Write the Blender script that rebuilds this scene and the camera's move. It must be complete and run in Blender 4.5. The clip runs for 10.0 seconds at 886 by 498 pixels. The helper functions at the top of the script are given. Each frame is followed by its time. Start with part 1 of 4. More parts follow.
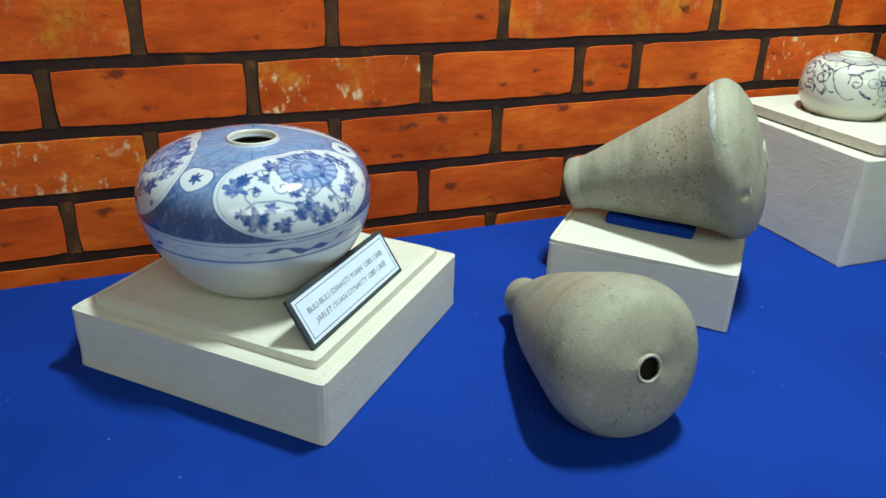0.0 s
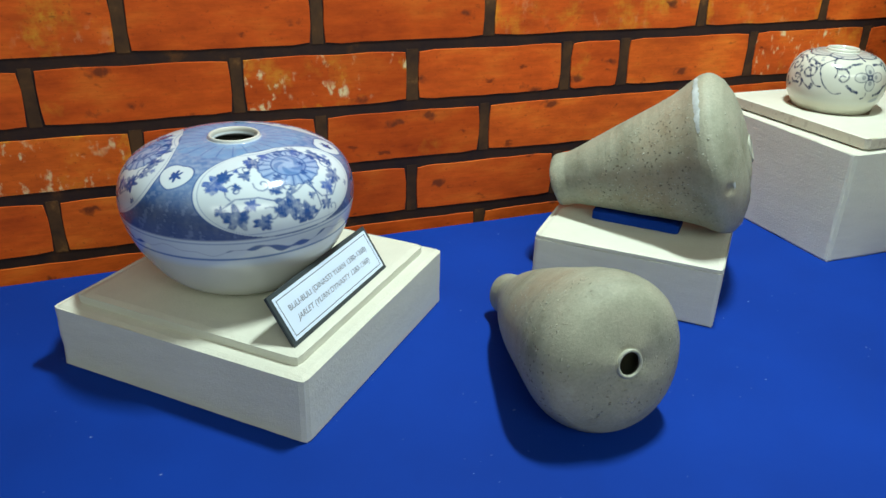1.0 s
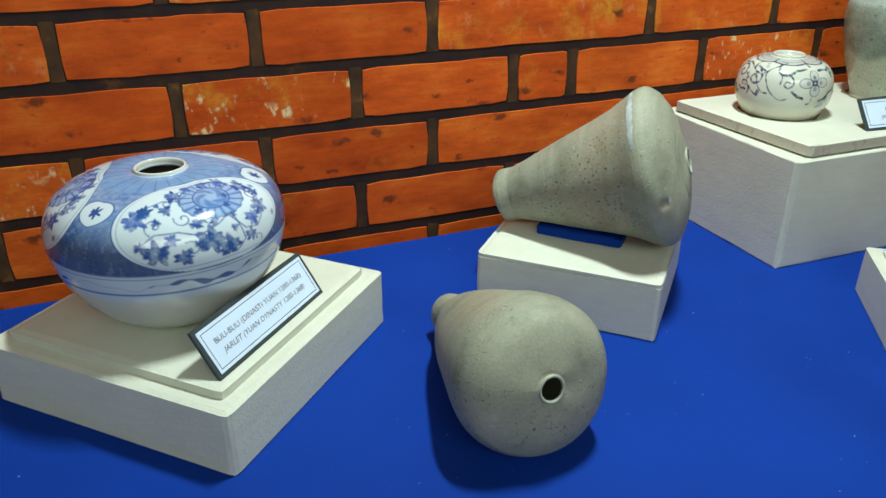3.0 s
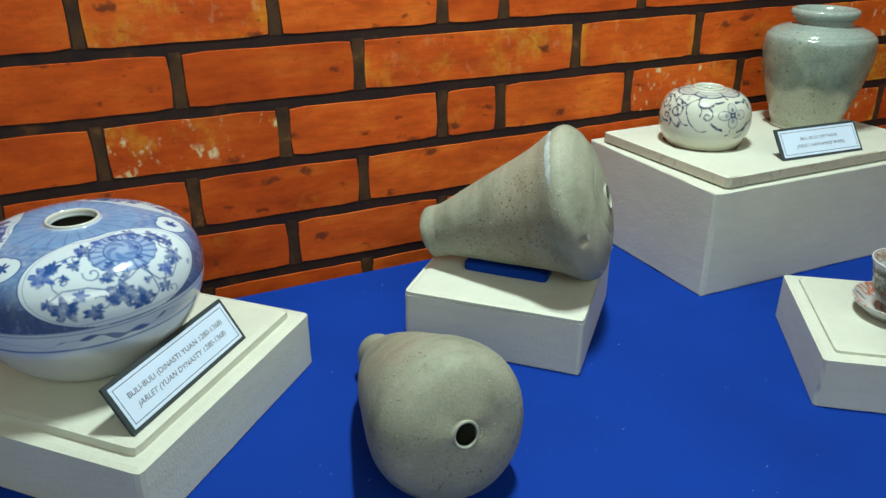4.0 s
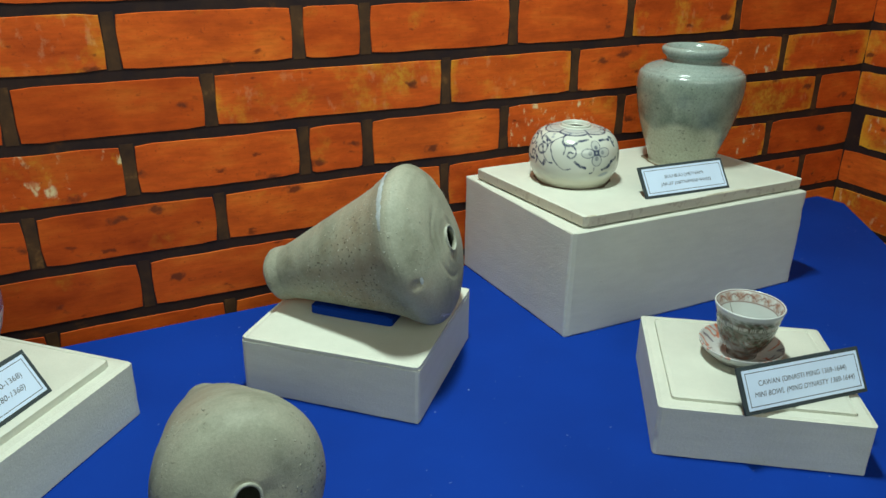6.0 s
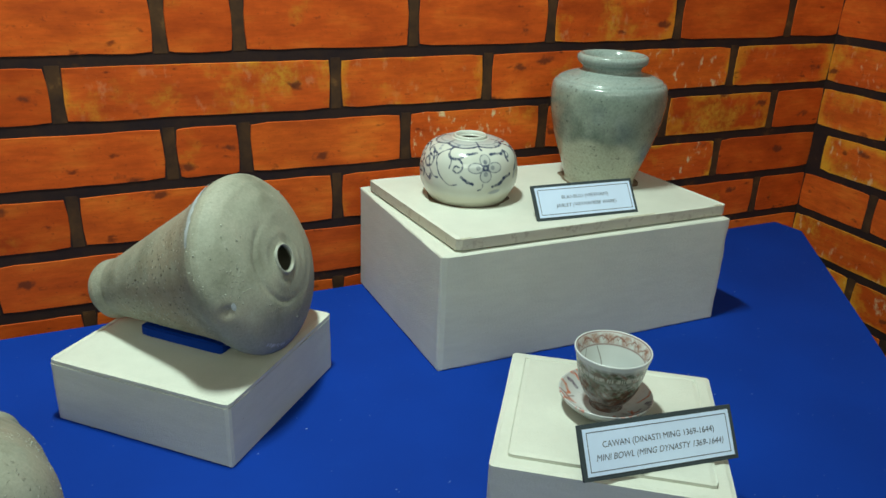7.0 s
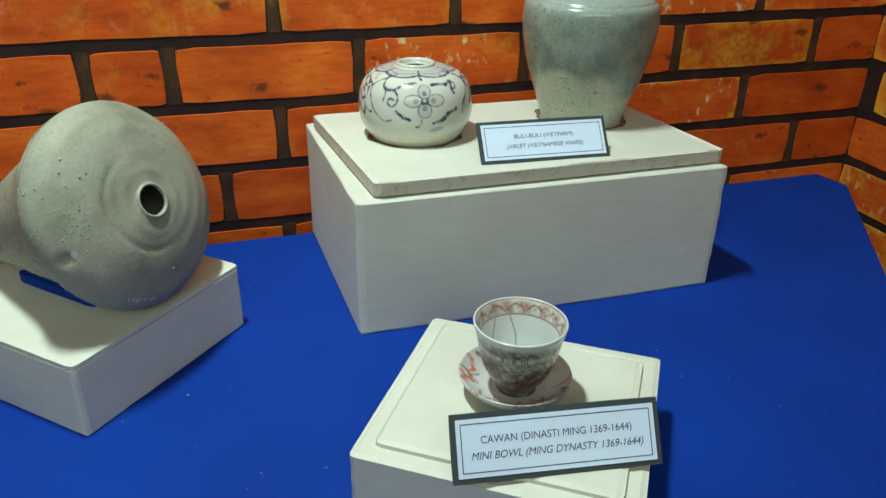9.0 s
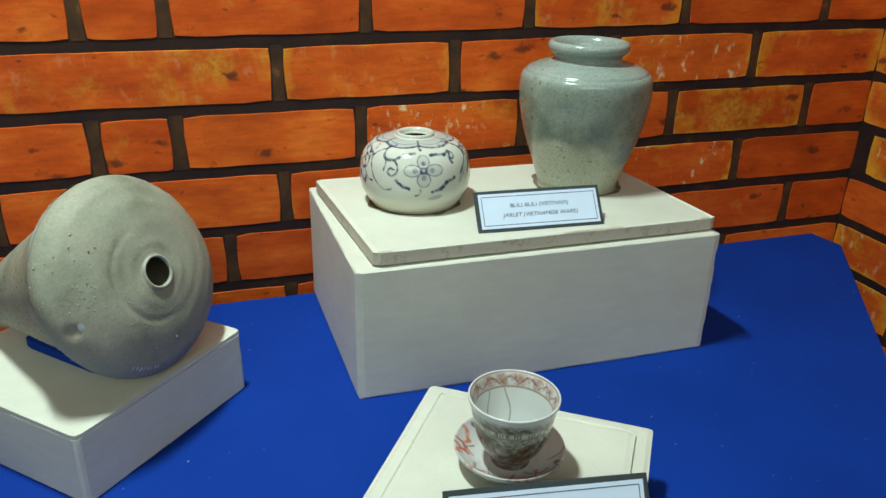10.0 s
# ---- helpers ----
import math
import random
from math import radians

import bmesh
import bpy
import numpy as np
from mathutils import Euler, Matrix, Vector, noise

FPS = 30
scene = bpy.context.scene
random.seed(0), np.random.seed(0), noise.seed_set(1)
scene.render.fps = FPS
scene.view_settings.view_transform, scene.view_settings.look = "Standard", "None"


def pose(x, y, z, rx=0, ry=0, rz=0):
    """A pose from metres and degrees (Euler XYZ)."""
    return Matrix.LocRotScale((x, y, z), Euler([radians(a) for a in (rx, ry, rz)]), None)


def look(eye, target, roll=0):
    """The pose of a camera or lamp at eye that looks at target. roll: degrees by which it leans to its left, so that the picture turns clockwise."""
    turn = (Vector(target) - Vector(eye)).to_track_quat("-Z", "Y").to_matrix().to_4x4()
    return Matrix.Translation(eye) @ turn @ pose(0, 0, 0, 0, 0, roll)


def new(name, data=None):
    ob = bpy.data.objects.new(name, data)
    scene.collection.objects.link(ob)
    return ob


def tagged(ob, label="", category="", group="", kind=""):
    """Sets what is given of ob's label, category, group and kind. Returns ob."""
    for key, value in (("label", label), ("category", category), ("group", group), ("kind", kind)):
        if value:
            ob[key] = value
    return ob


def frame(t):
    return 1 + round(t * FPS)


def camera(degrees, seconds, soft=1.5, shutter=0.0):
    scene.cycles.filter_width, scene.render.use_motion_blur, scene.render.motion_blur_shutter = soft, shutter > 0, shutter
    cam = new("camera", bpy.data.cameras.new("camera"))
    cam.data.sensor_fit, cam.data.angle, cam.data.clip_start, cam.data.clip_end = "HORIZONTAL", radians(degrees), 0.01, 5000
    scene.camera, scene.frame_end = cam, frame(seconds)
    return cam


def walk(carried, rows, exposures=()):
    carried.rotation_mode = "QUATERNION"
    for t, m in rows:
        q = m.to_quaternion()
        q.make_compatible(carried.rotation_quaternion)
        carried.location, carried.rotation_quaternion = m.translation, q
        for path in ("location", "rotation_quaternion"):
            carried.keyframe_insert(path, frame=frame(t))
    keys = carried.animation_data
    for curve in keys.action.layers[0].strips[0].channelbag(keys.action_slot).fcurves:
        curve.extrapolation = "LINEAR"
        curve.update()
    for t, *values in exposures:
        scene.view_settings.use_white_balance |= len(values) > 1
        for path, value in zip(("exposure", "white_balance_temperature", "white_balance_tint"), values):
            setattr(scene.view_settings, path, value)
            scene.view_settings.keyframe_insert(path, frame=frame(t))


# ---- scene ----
cam = camera(60.57, 10.0)
PATH = [
    (0, (0.0247, -0.0069, 0.336), (0.34, 0.8392, -0.0937), 2.05),
    (0.5, (0.029, -0.0109, 0.335), (0.3442, 0.8345, -0.0962), 1.87),
    (1, (0.0366, -0.0114, 0.3354), (0.3516, 0.8333, -0.0972), 1.72),
    (1.5, (0.0468, -0.0111, 0.3363), (0.3587, 0.8342, -0.0975), 1.53),
    (2, (0.0555, -0.0127, 0.3386), (0.364, 0.8337, -0.0955), 1.23),
    (3.5, (0.1052, -0.0236, 0.3654), (0.4325, 0.8141, -0.0719), -0.56),
    (4, (0.1192, -0.0276, 0.376), (0.4834, 0.8043, -0.0427), 0.1),
    (4.5, (0.1303, -0.0333, 0.3853), (0.5149, 0.7976, -0.0169), 0.38),
    (5, (0.18, -0.0507, 0.3832), (0.5709, 0.7823, -0.0083), 0.41),
    (5.2, (0.1973, -0.0563, 0.3776), (0.6023, 0.7715, -0.0105), 0.47),
    (6.3, (0.2681, -0.0479, 0.3801), (0.679, 0.7792, -0.0035), 1.34),
    (6.5, (0.3079, -0.0523, 0.3773), (0.7181, 0.7762, -0.004), 1.89),
    (7, (0.3969, -0.0435, 0.3695), (0.778, 0.7989, -0.0115), 2.48),
    (7.5, (0.4628, -0.0302, 0.3514), (0.7718, 0.8337, -0.0465), 1.43),
    (8, (0.5063, -0.0178, 0.336), (0.7837, 0.8447, -0.0871), 0.85),
    (8.5, (0.5366, -0.0081, 0.3262), (0.8116, 0.8495, -0.1084), 1.08),
    (9, (0.5501, -0.006, 0.3344), (0.8213, 0.8475, -0.1105), 1.26),
    (9.5, (0.5541, -0.0089, 0.3516), (0.8229, 0.8491, -0.0862), 1.36),
    (10, (0.5529, -0.0108, 0.3595), (0.8252, 0.866, -0.037), 1.35),
]
EXPOSURES = [(0.0, 0.30, 6500, 3), (2.0, 0.24, 6500, 2), (3.5, 0.14, 6500, 1), (5.0, -0.02, 6500, -1), (6.5, -0.06, 6500, -2), (7.5, -0.08, 6500, -3), (8.5, -0.04, 6500, -2), (10.0, 0.04, 6500, 1)]
walk(cam, [(t, look(eye, target, roll)) for t, eye, target, roll in PATH], EXPOSURES)

# ---- light ----
world = bpy.data.worlds.new("world")
scene.world = world
world.use_nodes = True
world.node_tree.nodes["Background"].inputs["Color"].default_value = (0.9, 0.95, 1.0, 1)
world.node_tree.nodes["Background"].inputs["Strength"].default_value = 0.02


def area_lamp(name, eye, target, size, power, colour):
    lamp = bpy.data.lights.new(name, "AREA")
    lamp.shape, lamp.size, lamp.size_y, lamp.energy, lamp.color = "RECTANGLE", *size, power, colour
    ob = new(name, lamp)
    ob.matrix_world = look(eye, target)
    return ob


# the show case's own lamp above the middle of the table
strip = area_lamp("case_light", (0.455, 0.455, 1.08), (0.455, 0.456, 0.0), (0.045, 0.16), 10.2, (0.88, 1.0, 0.97))
strip.data.spread = radians(165)
# unseen fill lamp, added to brighten front faces as the room in front would
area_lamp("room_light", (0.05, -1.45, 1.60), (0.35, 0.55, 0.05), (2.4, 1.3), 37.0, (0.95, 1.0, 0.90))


# ---- materials ----
def nodes_of(name):
    m = bpy.data.materials.new(name)
    m.use_nodes = True
    t = m.node_tree
    return m, t, t.nodes["Principled BSDF"]


def node(t, kind, **inputs):
    n = t.nodes.new(kind)
    for k, v in inputs.items():
        n.inputs[k.replace("_", " ")].default_value = v
    return n


def coords(t, space="Object", shift=False):
    """Texture coordinates in metres; shift moves them by the object's own random number."""
    c = t.nodes.new("ShaderNodeTexCoord").outputs[space]
    if not shift:
        return c
    info = t.nodes.new("ShaderNodeObjectInfo")
    mul = node(t, "ShaderNodeMath")
    mul.operation = "MULTIPLY"
    mul.inputs[1].default_value = 37.0
    t.links.new(info.outputs["Random"], mul.inputs[0])
    add = t.nodes.new("ShaderNodeVectorMath")
    t.links.new(c, add.inputs[0])
    t.links.new(mul.outputs[0], add.inputs[1])
    return add.outputs[0]


def noise_of(t, c, scale, detail=4.0, rough=0.55, stretch=None):
    if stretch:
        mp = t.nodes.new("ShaderNodeMapping")
        mp.inputs["Scale"].default_value = stretch
        t.links.new(c, mp.inputs["Vector"])
        c = mp.outputs[0]
    n = node(t, "ShaderNodeTexNoise", Scale=scale, Detail=detail, Roughness=rough)
    t.links.new(c, n.inputs["Vector"])
    return n.outputs["Fac"]


def ramp(t, fac, *stops):
    r = t.nodes.new("ShaderNodeValToRGB")
    e = r.color_ramp.elements
    while len(e) < len(stops):
        e.new(0.5)
    for k, (p, c) in zip(e, stops):
        k.position = p
        k.color = (*c, 1) if isinstance(c, tuple) else (c, c, c, 1)
    t.links.new(fac, r.inputs["Fac"])
    return r.outputs["Color"]


def mix(t, fac, a, b, mode="MIX"):
    m = t.nodes.new("ShaderNodeMix")
    m.data_type, m.blend_type = "RGBA", mode
    for slot, v in ((0, fac), (6, a), (7, b)):
        if isinstance(v, (int, float)):
            m.inputs[slot].default_value = v
        elif isinstance(v, tuple):
            m.inputs[slot].default_value = (*v, 1)
        else:
            t.links.new(v, m.inputs[slot])
    return m.outputs[2]


def bump(t, shader, height, distance, strength=1.0, before=None):
    b = node(t, "ShaderNodeBump", Strength=strength, Distance=distance)
    t.links.new(height, b.inputs["Height"])
    if before:
        t.links.new(before, b.inputs["Normal"])
    t.links.new(b.outputs[0], shader.inputs["Normal"])
    return b.outputs[0]


def plain(name, colour, rough=0.6, var=0.12, scale=60.0, relief=0.0003):
    m, t, s = nodes_of(name)
    c = coords(t)
    n = noise_of(t, c, scale)
    low, high = tuple(v * (1 - var) for v in colour), tuple(min(1, v * (1 + var)) for v in colour)
    t.links.new(ramp(t, n, (0.3, low), (0.7, high)), s.inputs["Base Color"])
    s.inputs["Roughness"].default_value = rough
    bump(t, s, noise_of(t, c, scale * 8), relief, 0.5)
    return m


def cloth_material():
    m, t, s = nodes_of("blue_cloth")
    c = coords(t)
    col = ramp(t, noise_of(t, c, 5, 5), (0.3, (0.0024, 0.029, 0.245)), (0.7, (0.0033, 0.039, 0.320)))
    col = mix(t, ramp(t, noise_of(t, c, 26, 6, 0.7), (0.60, 0.0), (0.82, 0.22)), col, (0.012, 0.065, 0.38))
    lint = ramp(t, noise_of(t, c, 210, 2, 0.4, (1, 1.6, 1)), (0.755, 0.0), (0.785, 0.55))
    col = mix(t, lint, col, (0.30, 0.38, 0.62))
    t.links.new(col, s.inputs["Base Color"])
    s.inputs["Roughness"].default_value = 0.75
    s.inputs["Specular IOR Level"].default_value = 0.12
    b = bump(t, s, noise_of(t, c, 1400, 2), 0.0003, 0.35)
    bump(t, s, noise_of(t, c, 14, 3), 0.0008, 0.4, b)
    return m


def paint_material(name, colour, worn=0.0):
    """Cream emulsion brushed on board: faint strokes, yellowed patches, small scuffs."""
    m, t, s = nodes_of(name)
    c = coords(t, shift=True)
    a = tuple(v * 0.93 for v in colour)
    col = ramp(t, noise_of(t, c, 11, 4), (0.3, a), (0.7, colour))
    strokes = noise_of(t, c, 75, 5, 0.7, (0.35, 0.35, 1.6))
    col = mix(t, 0.17, col, ramp(t, strokes, (0.3, 0.45), (0.7, 0.98)), "MULTIPLY")
    scuff = ramp(t, noise_of(t, c, 130, 3, 0.6), (0.74 - worn, 0.0), (0.80 - worn, 0.55))
    col = mix(t, scuff, col, (0.36, 0.31, 0.24))
    t.links.new(col, s.inputs["Base Color"])
    s.inputs["Roughness"].default_value = 0.55
    s.inputs["Specular IOR Level"].default_value = 0.3
    b = bump(t, s, strokes, 0.0007, 0.4)
    bump(t, s, noise_of(t, c, 420, 4, 0.65), 0.0007, 0.6, b)
    return m


def brick_material(name, ochre, flecks, pitted):
    """Orange-red face of a printed brick, with ochre rims, lime flecks and dark pits."""
    m, t, s = nodes_of(name)
    c = coords(t, shift=True)
    info = t.nodes.new("ShaderNodeObjectInfo").outputs["Random"]
    base = ramp(t, noise_of(t, c, 22, 6, 0.62, (0.7, 1, 1.6)), (0.28, (0.41, 0.058, 0.011)), (0.52, (0.63, 0.100, 0.015)), (0.74, (0.75, 0.172, 0.026)))
    grain = noise_of(t, c, 150, 4, 0.7, (0.22, 1, 1.6))
    base = mix(t, 0.38, base, ramp(t, grain, (0.32, 0.50), (0.62, 1.0)), "MULTIPLY")
    tone = ramp(t, info, (0.0, (0.80, 0.74, 0.70)), (0.5, (1.0, 1.0, 1.0)), (1.0, (1.05, 1.22, 1.1)))
    base = mix(t, 1.0, base, tone, "MULTIPLY")
    # ochre along the rim of some bricks
    gen = t.nodes.new("ShaderNodeSeparateXYZ")
    t.links.new(t.nodes.new("ShaderNodeTexCoord").outputs["Generated"], gen.inputs[0])

    def math_of(op, a, b=None):
        n = t.nodes.new("ShaderNodeMath")
        n.operation = op
        for k, v in enumerate((a, b)):
            if v is None:
                continue
            if isinstance(v, (int, float)):
                n.inputs[k].default_value = v
            else:
                t.links.new(v, n.inputs[k])
        return n.outputs[0]

    ex = math_of("ABSOLUTE", math_of("SUBTRACT", gen.outputs[0], 0.5))
    ez = math_of("ABSOLUTE", math_of("SUBTRACT", gen.outputs[2], 0.5))
    edge = math_of("MAXIMUM", ex, math_of("MULTIPLY", ez, 0.93))
    worn = math_of("ADD", edge, math_of("MULTIPLY", noise_of(t, c, 30, 5, 0.65), 0.62))
    own = math_of("MULTIPLY", math_of("FRACT", math_of("MULTIPLY", info, 7.31)), 0.12)
    base = mix(t, ramp(t, math_of("ADD", worn, own), (0.92 + ochre, 0.0), (1.14 + ochre, 0.85)), base, (0.72, 0.36, 0.030))
    fleckmask = math_of("MULTIPLY", ramp(t, noise_of(t, c, 26, 3), (0.46, 0.0), (0.56, 1.0)), flecks)
    fleck = math_of("MULTIPLY", fleckmask, ramp(t, noise_of(t, c, 105, 4, 0.6, (1, 1, 0.6)), (0.56, 0.0), (0.66, 0.85)))
    base = mix(t, fleck, base, (0.74, 0.62, 0.36))
    patch = math_of("MULTIPLY", ramp(t, noise_of(t, c, 17, 4, 0.6), (0.60 + ochre * 0.40, 0.0), (0.76 + ochre * 0.40, 0.65)), ramp(t, noise_of(t, c, 190, 4, 0.7), (0.38, 0.25), (0.60, 1.0)))
    base = mix(t, patch, base, (0.62, 0.33, 0.035))
    stipple = ramp(t, noise_of(t, c, 330, 3, 0.6), (0.62, 0.0), (0.72, 0.45))
    base = mix(t, stipple, base, (0.16, 0.030, 0.012))
    pits = ramp(t, noise_of(t, c, 85, 3, 0.5, (0.62, 1, 1.15)), (0.735 - pitted, 0.0), (0.815 - pitted, 0.75))
    base = mix(t, pits, base, (0.10, 0.022, 0.010))
    # oblong slanting kiln holes
    lean = t.nodes.new("ShaderNodeMapping")
    lean.inputs["Rotation"].default_value = (0, radians(22), 0)
    lean.inputs["Scale"].default_value = (0.46, 1.0, 1.0)
    t.links.new(c, lean.inputs["Vector"])
    ragged = t.nodes.new("ShaderNodeVectorMath")
    ragged.operation = "MULTIPLY_ADD"
    blur = node(t, "ShaderNodeTexNoise", Scale=120.0, Detail=4.0)
    t.links.new(c, blur.inputs["Vector"])
    t.links.new(blur.outputs["Color"], ragged.inputs[0])
    ragged.inputs[1].default_value = (0.012, 0.012, 0.012)
    t.links.new(lean.outputs[0], ragged.inputs[2])
    cell = node(t, "ShaderNodeTexVoronoi", Scale=46.0)
    t.links.new(ragged.outputs[0], cell.inputs["Vector"])
    pick = t.nodes.new("ShaderNodeSeparateColor")
    t.links.new(cell.outputs["Color"], pick.inputs[0])
    hole = math_of("MULTIPLY", ramp(t, cell.outputs["Distance"], (0.13, 0.85), (0.26, 0.0)), math_of("LESS_THAN", pick.outputs[0], 0.34))
    base = mix(t, hole, base, (0.12, 0.030, 0.014))
    t.links.new(base, s.inputs["Base Color"])
    s.inputs["Roughness"].default_value = 0.55
    s.inputs["Specular IOR Level"].default_value = 0.10
    bump(t, s, noise_of(t, c, 160, 4), 0.0003, 0.4)
    return m


def mortar_material(name, low, high, spot):
    """Printed joints: flat dark ground with blotches of clay."""
    m, t, s = nodes_of(name)
    c = coords(t)
    col = ramp(t, noise_of(t, c, 38, 5, 0.6), (0.35, low), (0.62, high), (0.80, spot))
    t.links.new(col, s.inputs["Base Color"])
    s.inputs["Roughness"].default_value = 0.6
    s.inputs["Specular IOR Level"].default_value = 0.10
    bump(t, s, noise_of(t, c, 200, 3), 0.0004, 0.4)
    return m


def stoneware_material(name, warm, side=None):
    """Unglazed grey-olive stoneware: kiln grit, brown bloom, pale lime scuffs and throwing rings."""
    m, t, s = nodes_of(name)
    c = coords(t)
    col = ramp(t, noise_of(t, c, 17, 6, 0.62), (0.30, (0.20, 0.205, 0.150)), (0.46, (0.33, 0.34, 0.265)), (0.60, (0.38, 0.375, 0.295)), (0.74, (0.46, 0.47, 0.38)))
    col = mix(t, ramp(t, noise_of(t, c, 8, 3), (0.46, 0.0), (0.66, warm)), col, (0.34, 0.265, 0.18))
    rings = noise_of(t, c, 42, 3, 0.5, (0.15, 0.15, 2.2))
    col = mix(t, 0.30, col, ramp(t, rings, (0.3, 0.62), (0.7, 1.0)), "MULTIPLY")
    fine = noise_of(t, c, 480, 4, 0.7)
    col = mix(t, 0.35, col, ramp(t, fine, (0.35, 0.55), (0.65, 1.0)), "MULTIPLY")
    zone = ramp(t, noise_of(t, c, 13, 4, 0.6), (0.48, 0.05), (0.64, 1.0))

    if side:
        # grit and brown bloom gathered along one flank
        d = t.nodes.new("ShaderNodeVectorMath")
        d.operation = "DOT_PRODUCT"
        d.inputs[1].default_value = side
        t.links.new(c, d.inputs[0])
        reach = node(t, "ShaderNodeMath")
        reach.operation = "MULTIPLY_ADD"
        reach.inputs[1].default_value = 0.045
        t.links.new(noise_of(t, c, 22, 5, 0.65), reach.inputs[0])
        t.links.new(d.outputs["Value"], reach.inputs[2])
        flank = ramp(t, reach.outputs[0], (0.040, 0.0), (0.062, 1.0))
        sep = t.nodes.new("ShaderNodeSeparateXYZ")
        t.links.new(c, sep.inputs[0])
        flank = mix(t, 1.0, flank, ramp(t, sep.outputs[2], (0.125, 1.0), (0.142, 0.0)), "MULTIPLY")
        zone = mix(t, flank, mix(t, 1.0, zone, (0.25, 0.25, 0.25), "MULTIPLY"), (1.0, 1.0, 1.0))
        bloom = ramp(t, noise_of(t, c, 38, 6, 0.7), (0.45, 0.05), (0.66, 0.62))
        col = mix(t, mix(t, 1.0, flank, bloom, "MULTIPLY"), col, (0.215, 0.170, 0.105))

    warp = t.nodes.new("ShaderNodeVectorMath")
    warp.operation = "MULTIPLY_ADD"
    tint = node(t, "ShaderNodeTexNoise", Scale=300.0, Detail=3.0)
    t.links.new(c, tint.inputs["Vector"])
    t.links.new(tint.outputs["Color"], warp.inputs[0])
    warp.inputs[1].default_value = (0.0046, 0.0046, 0.0046)
    t.links.new(c, warp.inputs[2])

    def grains(scale, size, share):
        v = node(t, "ShaderNodeTexVoronoi", Scale=scale)
        t.links.new(warp.outputs[0], v.inputs["Vector"])
        dot = ramp(t, v.outputs["Distance"], (size * 0.55, 1.0), (size, 0.0))
        pick = t.nodes.new("ShaderNodeSeparateColor")
        t.links.new(v.outputs["Color"], pick.inputs[0])
        some = ramp(t, pick.outputs[0], (share, 1.0), (share + 0.02, 0.0))
        return mix(t, 1.0, mix(t, 1.0, dot, some, "MULTIPLY"), zone, "MULTIPLY")

    dark, pale = grains(430, 0.44, 0.17), grains(330, 0.34, 0.16)
    col = mix(t, dark, col, (0.10, 0.085, 0.06))
    col = mix(t, pale, col, (0.52, 0.50, 0.42))
    scuff = ramp(t, noise_of(t, c, 75, 5, 0.7), (0.64, 0.0), (0.76, 0.45))
    col = mix(t, scuff, col, (0.50, 0.49, 0.42))
    t.links.new(col, s.inputs["Base Color"])
    s.inputs["Roughness"].default_value = 0.60
    s.inputs["Specular IOR Level"].default_value = 0.35
    b = bump(t, s, rings, 0.0022, 0.5)
    b = bump(t, s, pale, 0.0016, 1.0, b)
    b = bump(t, s, dark, 0.0009, 0.7, b)
    bump(t, s, fine, 0.0006, 0.5, b)
    return m


def glaze_material():
    """Crackled grey-green glaze with dark bare patches and a pale foot."""
    m, t, s = nodes_of("celadon_glaze")
    c = coords(t)
    col = ramp(t, noise_of(t, c, 24, 6, 0.65), (0.30, (0.13, 0.160, 0.133)), (0.50, (0.225, 0.268, 0.220)), (0.72, (0.31, 0.36, 0.295)))
    runs = noise_of(t, c, 26, 5, 0.6, (1.0, 1.0, 0.45))
    col = mix(t, ramp(t, runs, (0.58, 0.0), (0.70, 0.60)), col, (0.10, 0.125, 0.105))
    sep = t.nodes.new("ShaderNodeSeparateXYZ")
    t.links.new(c, sep.inputs[0])
    wob = node(t, "ShaderNodeMath")
    wob.operation = "MULTIPLY_ADD"
    wob.inputs[1].default_value = 0.09
    t.links.new(noise_of(t, c, 13, 2), wob.inputs[0])
    t.links.new(sep.outputs[2], wob.inputs[2])
    col = mix(t, ramp(t, wob.outputs[0], (0.082, 0.85), (0.091, 0.0)), col, (0.47, 0.49, 0.38))
    # paler and bluish towards the shoulder
    col = mix(t, ramp(t, sep.outputs[2], (0.098, 0.0), (0.109, 0.55)), col, (0.38, 0.45, 0.43))
    specks = ramp(t, noise_of(t, c, 260, 2, 0.5), (0.66, 0.0), (0.74, 0.7))
    col = mix(t, specks, col, (0.07, 0.08, 0.07))
    fine = noise_of(t, c, 420, 3, 0.7)
    col = mix(t, 0.45, col, ramp(t, fine, (0.35, 0.55), (0.6, 1.0)), "MULTIPLY")
    t.links.new(col, s.inputs["Base Color"])
    s.inputs["Roughness"].default_value = 0.17
    b = bump(t, s, noise_of(t, c, 60, 2, 0.5, (0.12, 0.12, 1.1)), 0.0016, 0.5)
    bump(t, s, fine, 0.00025, 0.4, b)
    return m


def painted_material(name, rough):
    """Glazed ware whose brushwork is held in the mesh's colour layer."""
    m, t, s = nodes_of(name)
    a = t.nodes.new("ShaderNodeVertexColor")
    a.layer_name = "brushwork"
    c = coords(t)
    col = mix(t, 0.22, a.outputs["Color"], ramp(t, noise_of(t, c, 34, 4), (0.3, 0.72), (0.7, 1.0)), "MULTIPLY")
    t.links.new(col, s.inputs["Base Color"])
    s.inputs["Roughness"].default_value = rough
    s.inputs["Coat Weight"].default_value = 0.25
    s.inputs["Coat Roughness"].default_value = 0.08
    bump(t, s, noise_of(t, c, 45, 3), 0.0010, 0.25)
    return m


CLOTH = cloth_material()
PAINT = paint_material("cream_paint", (0.68, 0.69, 0.605))
# scuffed cream paint, its base darkened to carry the board edge's shading
PAINT_EDGE_SHADED = paint_material("worn_shaded_board_edge", (0.60, 0.57, 0.46), 0.17)
